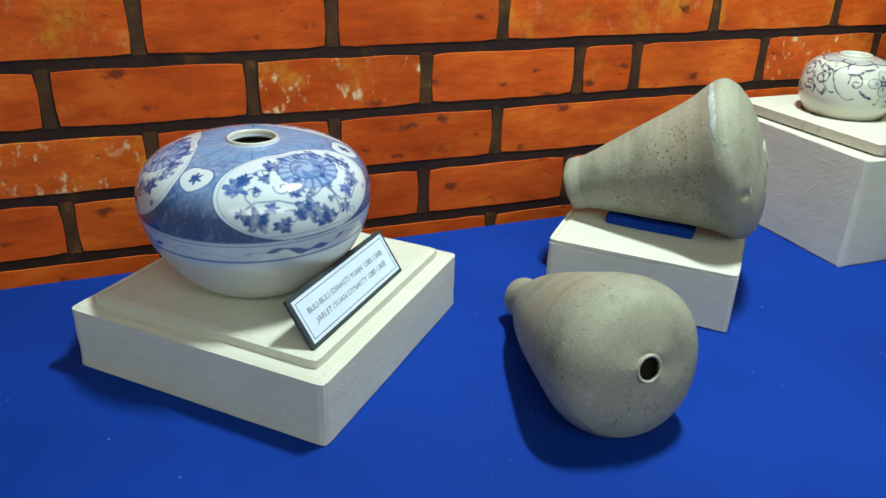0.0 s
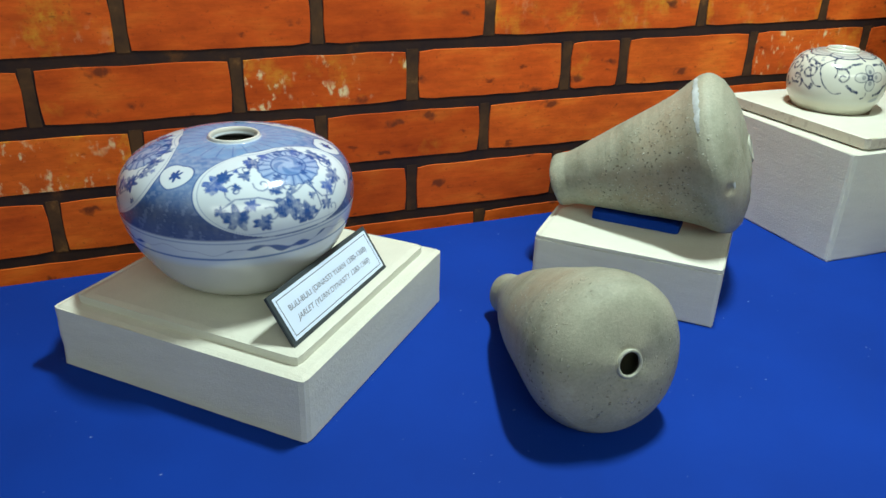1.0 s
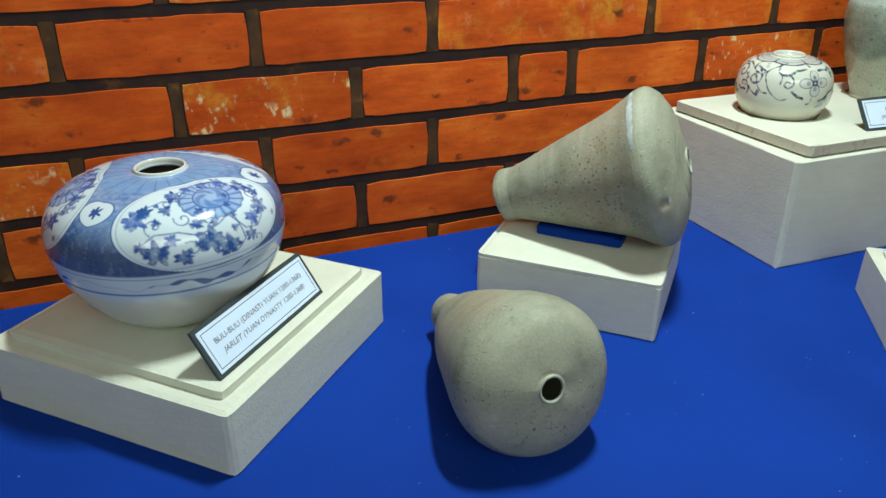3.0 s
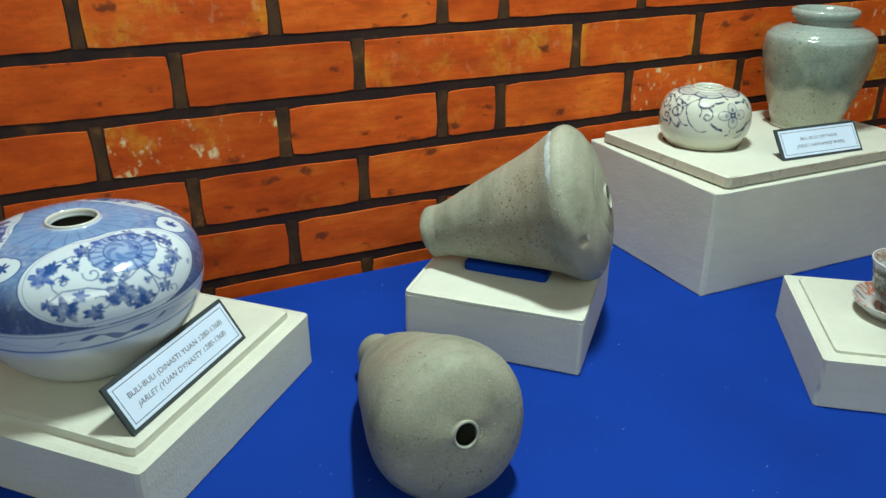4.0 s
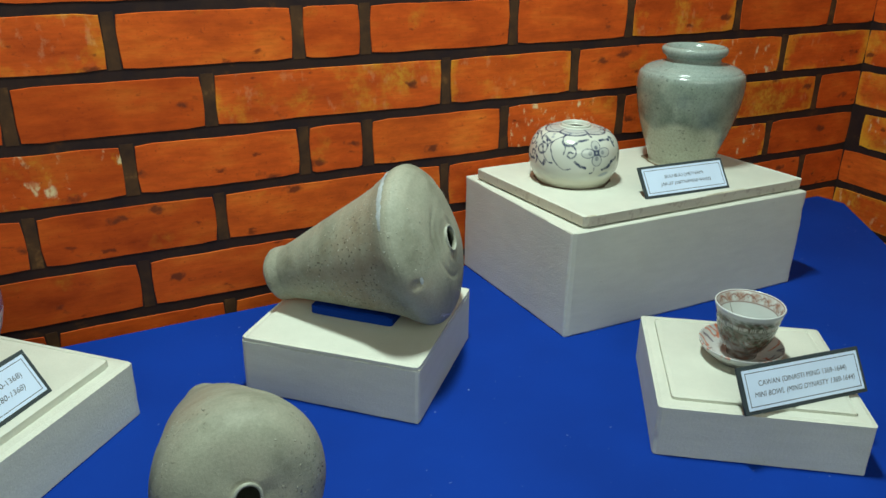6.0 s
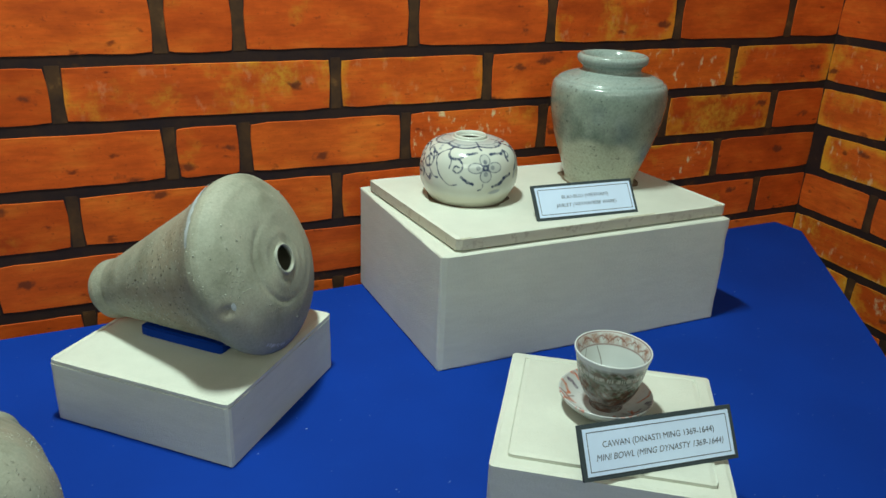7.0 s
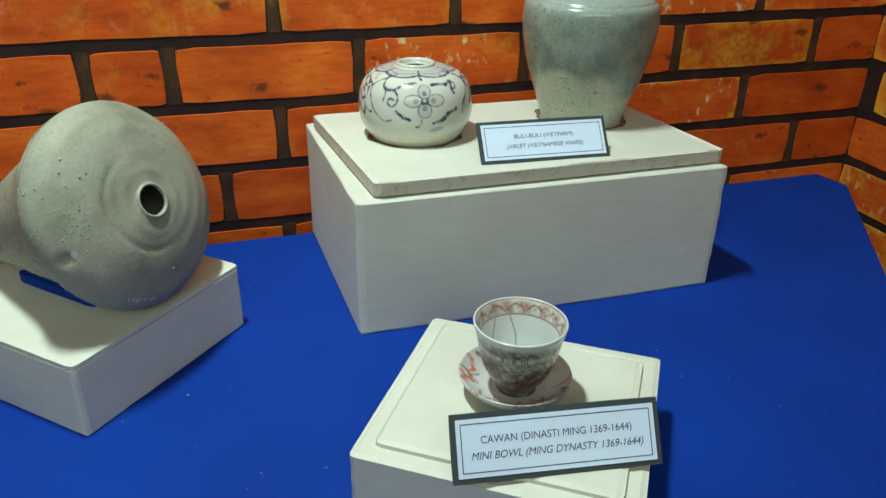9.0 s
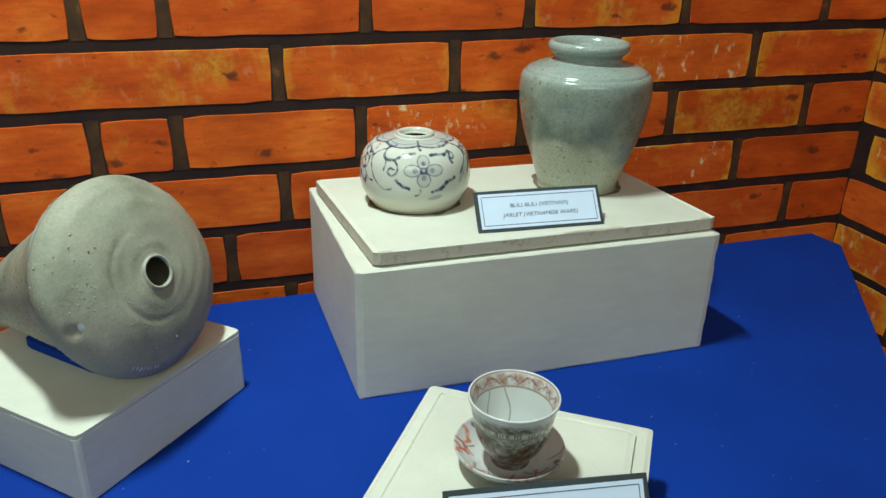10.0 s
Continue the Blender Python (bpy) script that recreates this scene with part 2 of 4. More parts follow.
# the gritty flank of the propped bottle, in the bottle's own axes
FLANK = tuple((Vector((0.1274, -0.1073, 0.0557)).to_track_quat("Z", "Y").inverted() @ Vector((-0.50, -0.74, -0.15))).normalized())
BRICK = brick_material("brick_red", 0.10, 0.0, 0.065)
BRICK_OCHRE = brick_material("brick_ochre_rimmed", -0.14, 0.15, 0.075)
BRICK_LIMED = brick_material("brick_lime_flecked", -0.05, 1.0, 0.050)
BRICK_YELLOW = brick_material("brick_yellow", -0.20, 0.6, 0.075)
JOINTS = mortar_material("brown_joint", (0.040, 0.022, 0.016), (0.085, 0.042, 0.020), (0.26, 0.12, 0.040))
MORTAR = mortar_material("dark_mortar", (0.022, 0.014, 0.016), (0.036, 0.020, 0.016), (0.13, 0.052, 0.018))
STONEWARE = stoneware_material("stoneware", 0.8, FLANK)
STONEWARE_WARM = stoneware_material("stoneware_warm", 0.85)
GLAZE = glaze_material()
PORCELAIN = painted_material("blue_and_white_glaze", 0.16)
CUPGLAZE = painted_material("enamelled_glaze", 0.25)
CARD = plain("dark_card", (0.030, 0.042, 0.048), 0.65)
PAPER = plain("white_paper", (0.62, 0.73, 0.92), 0.6, 0.03, 30, 0.0001)
INK = plain("grey_ink", (0.05, 0.05, 0.07), 0.7, 0.1)
CHALK = plain("white_ink", (0.62, 0.62, 0.66), 0.7)
# raw edges of the jar holes, and the shade in the gap under the board
RAW_BOARD_AND_GAP = plain("raw_board_and_gap_shade", (0.16, 0.12, 0.075), 0.85, 0.4, 120, 0.001)
ROOM_WALL = plain("room_plaster", (0.62, 0.62, 0.60), 0.8, 0.06, 3)
ROOM_FLOOR = plain("room_floor", (0.28, 0.26, 0.24), 0.5, 0.1, 4)
LIPCLAY = plain("lip_clay", (0.36, 0.37, 0.31), 0.6, 0.3, 120, 0.0006)
LIMEBAND = plain("lime_band", (0.40, 0.44, 0.45), 0.7, 0.3, 90, 0.0006)


# ---- building helpers ----
def to_mesh(name, bm, material, smooth=False):
    me = bpy.data.meshes.new(name)
    bm.to_mesh(me)
    bm.free()
    me.materials.append(material)
    if smooth:
        me.shade_smooth()
    return me


def part(name, me, parent=None, label="", at=None):
    ob = new(name, me)
    if parent:
        ob.parent = parent
    if at is not None:
        ob.matrix_basis = at
    return tagged(ob, label)


def thing(name, at, label, category, group=""):
    ob = new(name)
    ob.empty_display_size = 0.02
    ob.matrix_world = at
    return tagged(ob, label, category, group)


def box(sx, sy, sz, z0=0.0):
    """A box centred on x and y that stands on z0."""
    bm = bmesh.new()
    bmesh.ops.create_cube(bm, size=1, matrix=Matrix.Translation((0, 0, z0 + sz / 2)) @ Matrix.Diagonal((sx, sy, sz, 1)))
    return bm


def worn_box(sx, sy, sz, z0=0.0, wear=0.0018, cuts=26, seed=0.0, taper=0.0):
    """A painted board box whose edges are rubbed round and chipped unevenly."""
    bm = box(sx, sy, sz, z0)
    bmesh.ops.subdivide_edges(bm, edges=bm.edges[:], cuts=cuts, use_grid_fill=True)
    half = Vector((sx / 2, sy / 2, sz / 2))
    mid = Vector((0, 0, z0 + sz / 2))
    for v in bm.verts:
        p = v.co - mid
        sides = [k for k in range(3) if abs(abs(p[k]) - half[k]) < 1e-5]
        n = noise.noise(v.co * 70 + Vector((seed, seed * 2, 0)))
        m = noise.noise(v.co * 17 + Vector((0, seed, seed * 3)))
        if len(sides) > 1:
            chip = wear * (0.5 + 0.45 * max(0.0, n + 0.1) + 0.4 * max(0.0, m))
            for k in sides:
                if k == 2 and p[2] < 0:
                    continue
                p[k] -= math.copysign(chip * (1.25 if len(sides) == 3 else 1.0), p[k])
        elif sides and not (sides[0] == 2 and p[2] < 0):
            p[sides[0]] += 0.0003 * m
        g = 1 - taper * (p[2] / half[2] * 0.5 + 0.5)
        v.co = mid + Vector((p[0] * g, p[1] * g, p[2]))
    return bm


def smooth_profile(points, n):
    """n points at even steps along a rounded line through the given (radius, height) points."""
    p = np.array(points, float)
    q = np.vstack([2 * p[0] - p[1], p, 2 * p[-1] - p[-2]])
    out = []
    for i in range(1, len(q) - 2):
        for u in np.linspace(0, 1, 24, endpoint=False):
            a, b, c, d = q[i - 1], q[i], q[i + 1], q[i + 2]
            out.append(0.5 * (2 * b + (c - a) * u + (2 * a - 5 * b + 4 * c - d) * u * u + (3 * b - a - 3 * c + d) * u**3))
    out = np.array(out + [p[-1]])
    out[:, 0] = np.maximum(out[:, 0], 0.0002)
    run = np.r_[0, np.cumsum(np.hypot(*np.diff(out, axis=0).T))]
    s = np.linspace(0, run[-1], n)
    return np.c_[np.interp(s, run, out[:, 0]), np.interp(s, run, out[:, 1])], s


def lathe(owner, points, n, m, material, paint=None, shape=None, pieces=(("body", None),)):
    """A turned vessel round z, from inside the mouth to the foot, cut into pieces at the given points of its profile.
    paint(phi, s, r, z) gives colours; shape(x, y, z, phi) may bend the wall."""
    prof, s = smooth_profile(points, n)
    phi = np.linspace(0, 2 * np.pi, m, endpoint=False)
    r, z = prof[:, 0][:, None], prof[:, 1][:, None]
    x, y, zz = r * np.cos(phi), r * np.sin(phi), z + 0 * phi
    if shape:
        x, y, zz = shape(x, y, zz, phi[None, :] + 0 * r)
    co = np.stack([x, y, zz], -1)
    normal = np.cross(np.gradient(co, axis=0), np.roll(co, -1, 1) - np.roll(co, 1, 1))
    normal /= np.linalg.norm(normal, axis=-1, keepdims=True) + 1e-12
    colour = None
    if paint:
        colour = np.clip(paint(phi[None, :] + 0 * r, s[:, None] + 0 * phi, r + 0 * phi, zz), 0, 1)
        colour = np.concatenate([colour, np.ones(colour.shape[:2] + (1,))], -1).astype(np.float32)
    first, made = 0, []
    for name, end in pieces:
        last = n - 1
        if end is not None:
            near = np.hypot(prof[:, 0] - points[end][0], prof[:, 1] - points[end][1])
            near[: first + 1] = 9
            last = int(np.argmin(near))
        k = last - first + 1
        a, b = np.meshgrid(np.arange(k - 1), np.arange(m), indexing="ij")
        c2 = (b + 1) % m
        quads = np.stack([a * m + b, (a + 1) * m + b, (a + 1) * m + c2, a * m + c2], -1).reshape(-1, 4)
        me = bpy.data.meshes.new(name)
        me.vertices.add(k * m)
        me.vertices.foreach_set("co", co[first : last + 1].ravel())
        me.loops.add(quads.size)
        me.loops.foreach_set("vertex_index", quads.ravel().astype(np.int32))
        me.polygons.add(len(quads))
        me.polygons.foreach_set("loop_start", np.arange(0, quads.size, 4, dtype=np.int32))
        me.update(calc_edges=True)
        if paint:
            layer = me.color_attributes.new("brushwork", "FLOAT_COLOR", "POINT")
            layer.data.foreach_set("color", colour[first : last + 1].ravel())
        me.materials.append(material)
        me.shade_smooth()
        me.normals_split_custom_set_from_vertices(normal[first : last + 1].reshape(-1, 3))
        made.append(part(name, me, owner))
        first = last
    return made


def waves(a, b, c, scale, seed, octaves=4):
    """Soft pseudo-noise from -1 to 1 over arrays of coordinates."""
    rng = np.random.default_rng(seed)
    out, amp = 0.0, 1.0
    for o in range(octaves):
        for _ in range(4):
            k = rng.normal(size=3) * scale * 2**o
            out = out + amp * np.sin(k[0] * a + k[1] * b + k[2] * c + rng.uniform(0, 6.28))
        amp *= 0.6
    return out / 4.2


def lay(col, mask, ink):
    """Lay ink over colours where the mask (0 to 1) says."""
    return col + mask[..., None] * (np.array(ink) - col)


def soft(d, width):
    return np.clip(0.5 - d / width, 0, 1)


def line_gap(x, y, pts):
    """Distance of every (x, y) to a polyline."""
    best = np.full(x.shape, 9.0)
    for (ax, ay), (bx, by) in zip(pts[:-1], pts[1:]):
        dx, dy = bx - ax, by - ay
        u = np.clip(((x - ax) * dx + (y - ay) * dy) / (dx * dx + dy * dy + 1e-12), 0, 1)
        best = np.minimum(best, np.hypot(x - ax - u * dx, y - ay - u * dy))
    return best


def curl(x0, y0, size, turn, start, steps=12, hand=1):
    """A spiral tendril."""
    out = []
    for k in range(steps + 1):
        u = k / steps
        r = size * (1 - 0.86 * u)
        a = start + hand * turn * u
        out.append((x0 + r * math.cos(a), y0 + r * math.sin(a)))
    return out


def leaf_gap(x, y, x0, y0, size, turn, lobes=3, depth=0.22):
    dx, dy = x - x0, y - y0
    a = np.arctan2(dy, dx) - turn
    return np.hypot(dx, dy) - size * (1 + depth * np.cos(lobes * a) + 0.16 * np.cos(7 * a + turn) + 0.08 * np.cos(11 * a))


def words(text, size, italic, material, width):
    """Lettering as a flat mesh, centred, squeezed to the given width."""
    cu = bpy.data.curves.new("lettering", "FONT")
    cu.body, cu.size, cu.align_x, cu.align_y = text, size, "CENTER", "CENTER"
    cu.shear = 0.25 if italic else 0.0
    ob = new("lettering", cu)
    bpy.context.view_layer.update()
    me = bpy.data.meshes.new_from_object(ob.evaluated_get(bpy.context.evaluated_depsgraph_get()))
    bpy.data.objects.remove(ob)
    bpy.data.curves.remove(cu)
    xs = [v.co.x for v in me.vertices]
    me.transform(Matrix.Diagonal((width / (max(xs) - min(xs)), 1, 1, 1)))
    me.materials.clear()
    me.materials.append(material)
    return me


def ring_line(w, h, t, z):
    """A thin printed frame of outer size w by h."""
    bm = bmesh.new()
    for cx, cy, sx, sy in ((0, h / 2, w + t, t), (0, -h / 2, w + t, t), (w / 2, 0, t, h - t), (-w / 2, 0, t, h - t)):
        bmesh.ops.create_cube(bm, size=1, matrix=Matrix.Translation((cx, cy, z)) @ Matrix.Diagonal((sx, sy, 0.00012, 1)))
    return bm


# ---- structure ----
WALL_Y, WALL_X, SLOPE = 0.7235, 1.319, 0.0085


def slab(name, a, b, material, label, category):
    lo, hi = Vector(a), Vector(b)
    bm = bmesh.new()
    bmesh.ops.create_cube(bm, size=1, matrix=Matrix.Translation((lo + hi) / 2) @ Matrix.Diagonal((*(hi - lo), 1)))
    return tagged(new(name, to_mesh(name, bm, material)), label, category, kind="structure")


# the brickwork is a flat print; its bricks are built slightly raised
wall_back = slab("wall_back", (-1.6, WALL_Y, -0.9), (WALL_X + 0.1, WALL_Y + 0.1, 1.7), MORTAR, "wall printed with orange-red bricks and near-black joints", "wall")
wall_side = slab("wall_side", (WALL_X, -3.0, -0.9), (WALL_X + 0.1, WALL_Y, 1.7), MORTAR, "short side wall printed with orange-red bricks and dark joints", "wall")
slab("floor", (-3.0, -3.6, -0.95), (1.5, 0.9, -0.9), ROOM_FLOOR, "plain grey floor of the exhibition room", "floor")
slab("ceiling", (-3.0, -3.6, 1.7), (1.5, 0.9, 1.75), ROOM_WALL, "plain off-white ceiling of the exhibition room", "ceiling")
slab("wall_left", (-3.1, -3.6, -0.9), (-3.0, 0.9, 1.7), ROOM_WALL, "plain off-white plaster wall of the room", "wall")
slab("wall_front", (-3.0, -3.6, -0.9), (1.5, -3.5, 1.7), ROOM_WALL, "plain off-white plaster wall of the room", "wall")
slab("wall_rear", (-3.0, WALL_Y, -0.9), (-1.6, 0.9, 1.7), ROOM_WALL, "plain off-white plaster wall of the room", "wall")


def display_table():
    """The case's table: a cloth-covered top with a cut corner at the back."""
    outline = [(-0.90, 0.10), (0.88, 0.10), (1.109, 0.424), (1.288, 0.678), (1.280, 0.7225), (0.56, 0.7045), (-0.14, 0.682), (-0.90, 0.655)]
    bm = bmesh.new()
    top = [bm.verts.new((x, y, 0)) for x, y in outline]
    low = [bm.verts.new((x, y, -0.06)) for x, y in outline]
    bm.faces.new(top)
    bm.faces.new(low[::-1])
    n = len(outline)
    for k in range(n):
        bm.faces.new((top[k], low[k], low[(k + 1) % n], top[(k + 1) % n]))
    edges = [e for e in bm.edges if all(abs(v.co.z) < 1e-6 for v in e.verts)]
    bmesh.ops.bevel(bm, geom=edges, offset=0.004, segments=3, affect="EDGES", profile=0.5)
    bmesh.ops.recalc_face_normals(bm, faces=bm.faces[:])
    t = thing("display_table", Matrix(), "low exhibition table covered in royal blue cloth", "table")
    part("cloth_top", to_mesh("cloth_top", bm, CLOTH), t)
    base = bmesh.new()
    bmesh.ops.create_cube(base, size=1, matrix=Matrix.Translation((0.0, 0.38, -0.48)) @ Matrix.Diagonal((1.5, 0.40, 0.84, 1)))
    part("base", to_mesh("base", base, CLOTH), t)


display_table()


# ---- plinths ----
def plinth_square(x, y, yaw, sx, sy, h, panel, inset, label, seed, off=(0, 0)):
    t = thing("plinth", pose(x, y, 0, 0, 0, yaw), label, "plinth", "cream plinths")
    part("body", to_mesh("body", worn_box(sx, sy, h, 0, 0.0018, 44, seed), PAINT), t)
    if panel:
        part("raised_panel", to_mesh("raised_panel", worn_box(sx - 2 * inset, sy - 2 * inset, panel, h - 0.0005, 0.0016, 30, seed + 5), PAINT), t, at=pose(off[0], off[1], 0))
    return t


A_TOP, B_TOP, C_TOP, D_TOP = 0.0570, 0.0545, 0.1275, 0.0482
plinth_square(0.0900, 0.5405, 46.6, 0.2165, 0.2170, 0.0505, 0.0070, 0.0125, "square cream-painted plinth with a raised top under the blue jarlet", 1.0)
plinth_square(0.4435, 0.5440, 46.9, 0.1580, 0.1630, 0.0520, 0.0030, 0.0003, "small square cream-painted plinth with worn edges under the stoneware bottle", 2.0)
plinth_square(0.7100, 0.3360, -34.6, 0.1600, 0.1540, 0.0455, 0.0032, 0.0110, "square cream-painted plinth with a stepped top under the cup", 3.0)
def skewed(bm, shear):
    """Lean a box's sides to one side in the plan."""
    for v in bm.verts:
        v.co.x -= shear * v.co.y
    return bm


c = thing("plinth", pose(0.8020, 0.6085, 0, 0, 0, 0.4), "long cream-painted box plinth with a loose board on top", "plinth", "cream plinths")
part("body", to_mesh("body", skewed(worn_box(0.3245, 0.2085, 0.115, 0, 0.0017, 56, 4.0), 0.031), PAINT), c)
top_board = part("top_board", to_mesh("top_board", skewed(worn_box(0.3050, 0.1870, 0.0105, 0.1170, 0.0024, 60, 6.0), 0.082), PAINT), c, "chipped cream board", pose(0.0002, -0.0068, 0, 0, 0, 0.5))
# dark inset sheet added to stand for the shadow gap below the board
part("packing", to_mesh("packing", skewed(box(0.28, 0.165, 0.0022, 0.1149), 0.05), RAW_BOARD_AND_GAP), c, at=pose(0, -0.006, 0))


# ---- blue and white jarlet ----
def lobed(phi, n, turn=0.0):
    return np.cos(n * (phi - turn))


def jarlet_blue_paint(phi, s, r, z):
    white, pale = (0.60, 0.68, 0.76), (0.62, 0.62, 0.53)
    cobalt, mid, wash = (0.026, 0.080, 0.28), (0.068, 0.160, 0.40), (0.16, 0.32, 0.58)
    x3, y3 = r * np.cos(phi), r * np.sin(phi)
    col = np.zeros(s.shape + (3,)) + np.array(white)
    rim = LIP
    v = s - rim
    cloud = waves(x3, y3, z, 90, 3)
    fine = waves(x3, y3, z, 600, 5)
    cell = (np.degrees(phi) + 95.5 - 26 + 60) % 120 - 60
    x = np.radians(cell) * 0.082
    # washed cobalt ground down to the girdle
    ground = soft(v - 0.0915, 0.0015) * soft(0.0004 - v, 0.001)
    col = lay(col, ground * np.clip(0.80 + 0.22 * cloud + 0.16 * fine, 0, 1), mid)
    dark = ground * np.clip((v - 0.055) / 0.02, 0, 1) * 0.75
    col = lay(col, dark, (0.034, 0.052, 0.165))
    col = lay(col, ground * soft(0.42 - fine, 0.25) * np.clip((v - 0.045) / 0.02, 0, 1) * 0.35, (0.30, 0.36, 0.52))
    col = lay(col, ground * np.clip(1 - v / 0.055, 0, 1) * (0.55 + 0.15 * cloud), (0.20, 0.31, 0.55))
    # petals round the mouth
    petals = soft(v - 0.0235 - 0.0025 * np.abs(lobed(phi, 12)), 0.002) * soft(0.004 - v, 0.001)
    col = lay(col, petals * (0.35 + 0.35 * np.abs(lobed(phi, 12)) + 0.12 * fine), wash)
    col = lay(col, petals * soft(np.abs(lobed(phi, 12)) - 0.16, 0.14) * 0.6, mid)
    # four ogee panels
    yy = v - 0.0555
    half = 0.0665 * np.sqrt(np.clip(1 - (np.abs(yy) / 0.0370) ** 2.3, 0, 1))
    gap = np.maximum(np.abs(x) - half, np.abs(yy) - 0.0340)
    # round medallions between the panels
    mx = np.radians((np.degrees(phi) + 95.5 - 24) % 120 - 60) * 0.08
    med = np.hypot(mx * 0.85, (v - 0.0490) * 1.2 + 0.25 * np.abs(mx)) - 0.0105
    for g in (gap, med):
        col = lay(col, soft(g - 0.0028, 0.0010), cobalt)
        col = lay(col, soft(g - 0.0018, 0.0008), white)
    col = lay(col, soft(np.abs(gap + 0.0012) - 0.0003, 0.0007) * 0.7, mid)
    col = lay(col, soft(leaf_gap(mx, v, 0.0, 0.0480, 0.0044, 0.3, 6, 0.28), 0.0012), cobalt)
    # brushwork inside the panels
    inside = soft(gap + 0.003, 0.001)
    shade = np.clip(0.85 + 0.3 * fine + 0.2 * cloud, 0.35, 1)
    x, v, ring = x / 1.30, 0.0285 + (v - 0.0215) * 0.88, v
    fx, fy = 0.010, 0.047
    a = np.arctan2((v - fy) * 1.25, x - fx)
    fr = np.hypot(x - fx, (v - fy) * 1.45)
    flower = soft(fr - 0.0225 - 0.0012 * np.abs(np.cos(10 * a)), 0.001)
    col = lay(col, inside * flower * (0.80 + 0.25 * cloud), (0.12, 0.23, 0.52))
    # a ring of petals, each outlined, round an oval heart of curved strokes
    petal = soft(0.0135 - fr, 0.002)
    col = lay(col, inside * flower * petal * soft(np.abs(np.sin(10 * a)) - 0.20, 0.25) * 0.95, cobalt)
    col = lay(col, inside * flower * petal * soft(0.80 - np.abs(np.sin(10 * a)), 0.25) * 0.55, (0.36, 0.47, 0.68))
    col = lay(col, inside * soft(np.abs(fr - 0.0132) - 0.0005, 0.001), cobalt)
    col = lay(col, inside * soft(fr - 0.0120, 0.002) * soft(np.sin(5 * a + fr * 700) - 0.1, 0.5) * 0.7, mid)
    col = lay(col, inside * soft(fr - 0.0045, 0.002) * 0.8, (0.33, 0.44, 0.66))
    col = lay(col, inside * soft(np.abs(fr - 0.0225 - 0.0012 * np.abs(np.cos(10 * a))) - 0.0004, 0.0008) * 0.9, cobalt)
    rng = random.Random(11)
    tendrils = [
        [(-0.040, 0.074), (-0.030, 0.066), (-0.018, 0.066), (-0.008, 0.070), (0.004, 0.066), (0.012, 0.062)],
        [(-0.044, 0.058), (-0.036, 0.047), (-0.024, 0.042), (-0.014, 0.044), (-0.006, 0.040)],
        [(0.012, 0.064), (0.018, 0.074), (0.026, 0.076), (0.034, 0.070), (0.038, 0.060), (0.034, 0.050)],
        [(0.014, 0.062), (0.016, 0.080), (0.010, 0.085)],
        [(-0.012, 0.036), (0.006, 0.031), (0.022, 0.034), (0.034, 0.042)],
    ]
    tendrils += [curl(-0.030, 0.061, 0.0060, 6.5, 2.0), curl(-0.014, 0.058, 0.0055, 6.5, 3.4, hand=-1), curl(-0.013, 0.077, 0.0050, 6.0, 4.2), curl(0.024, 0.083, 0.0045, 6.0, 2.4, hand=-1), curl(0.036, 0.056, 0.0050, 6.0, 0.5), curl(-0.022, 0.044, 0.0045, 6.0, 5.2), curl(0.027, 0.040, 0.0045, 6.0, 1.0, hand=-1)]
    for pts in tendrils:
        col = lay(col, inside * soft(line_gap(x, v, pts) - 0.0004, 0.0008) * shade, cobalt)
    leaves = [(-0.041, 0.056, 0.0052), (-0.036, 0.050, 0.0036), (-0.030, 0.077, 0.0052), (-0.017, 0.081, 0.0036), (-0.003, 0.074, 0.0055), (0.006, 0.081, 0.0050), (0.025, 0.070, 0.0036), (0.034, 0.066, 0.0042), (0.037, 0.048, 0.0045), (0.028, 0.037, 0.0042), (0.013, 0.033, 0.0040), (-0.003, 0.033, 0.0036), (-0.016, 0.039, 0.0045), (-0.023, 0.050, 0.0030), (-0.022, 0.070, 0.0026), (0.020, 0.079, 0.0028), (-0.008, 0.063, 0.0026), (0.040, 0.057, 0.0026)]
    leaves += [(rng.uniform(-0.046, 0.046), rng.uniform(0.034, 0.082), rng.uniform(0.0014, 0.0024)) for _ in range(22)]
    for lx, ly, size in leaves:
        col = lay(col, inside * soft(leaf_gap(x, v, lx, ly, size * 1.22, rng.uniform(0, 6), rng.choice((5, 5, 3))), 0.0012) * shade, rng.choice((cobalt, (0.055, 0.12, 0.40), cobalt)))
    v = ring
    # girdle: lines, trailing clouds, thick line; bare cream below
    for at, w, k in ((0.0940, 0.0004, 0.8), (0.1070, 0.0008, 0.95)):
        col = lay(col, soft(np.abs(v - at) - w, 0.001) * k, mid)
    trail = np.abs(v - 0.1005 - 0.0022 * np.sin(phi * 9) - 0.0010 * np.sin(phi * 23 + 1)) - 0.0018 * np.clip(np.sin(phi * 4 + 0.6) + 0.5 * np.sin(phi * 31) - 0.05, 0, 1.4)
    col = lay(col, soft(trail, 0.001) * soft(np.abs(v - 0.1005) - 0.005, 0.002) * 0.9, cobalt)
    col = lay(col, soft(0.1140 - v, 0.006) * 0.85, pale)
    col = lay(col, soft(v + 0.001, 0.002) * soft(-0.007 - v, 0.002), (0.62, 0.62, 0.58))
    col = lay(col, soft(v + 0.009, 0.002), (0.16, 0.14, 0.11))
    return col


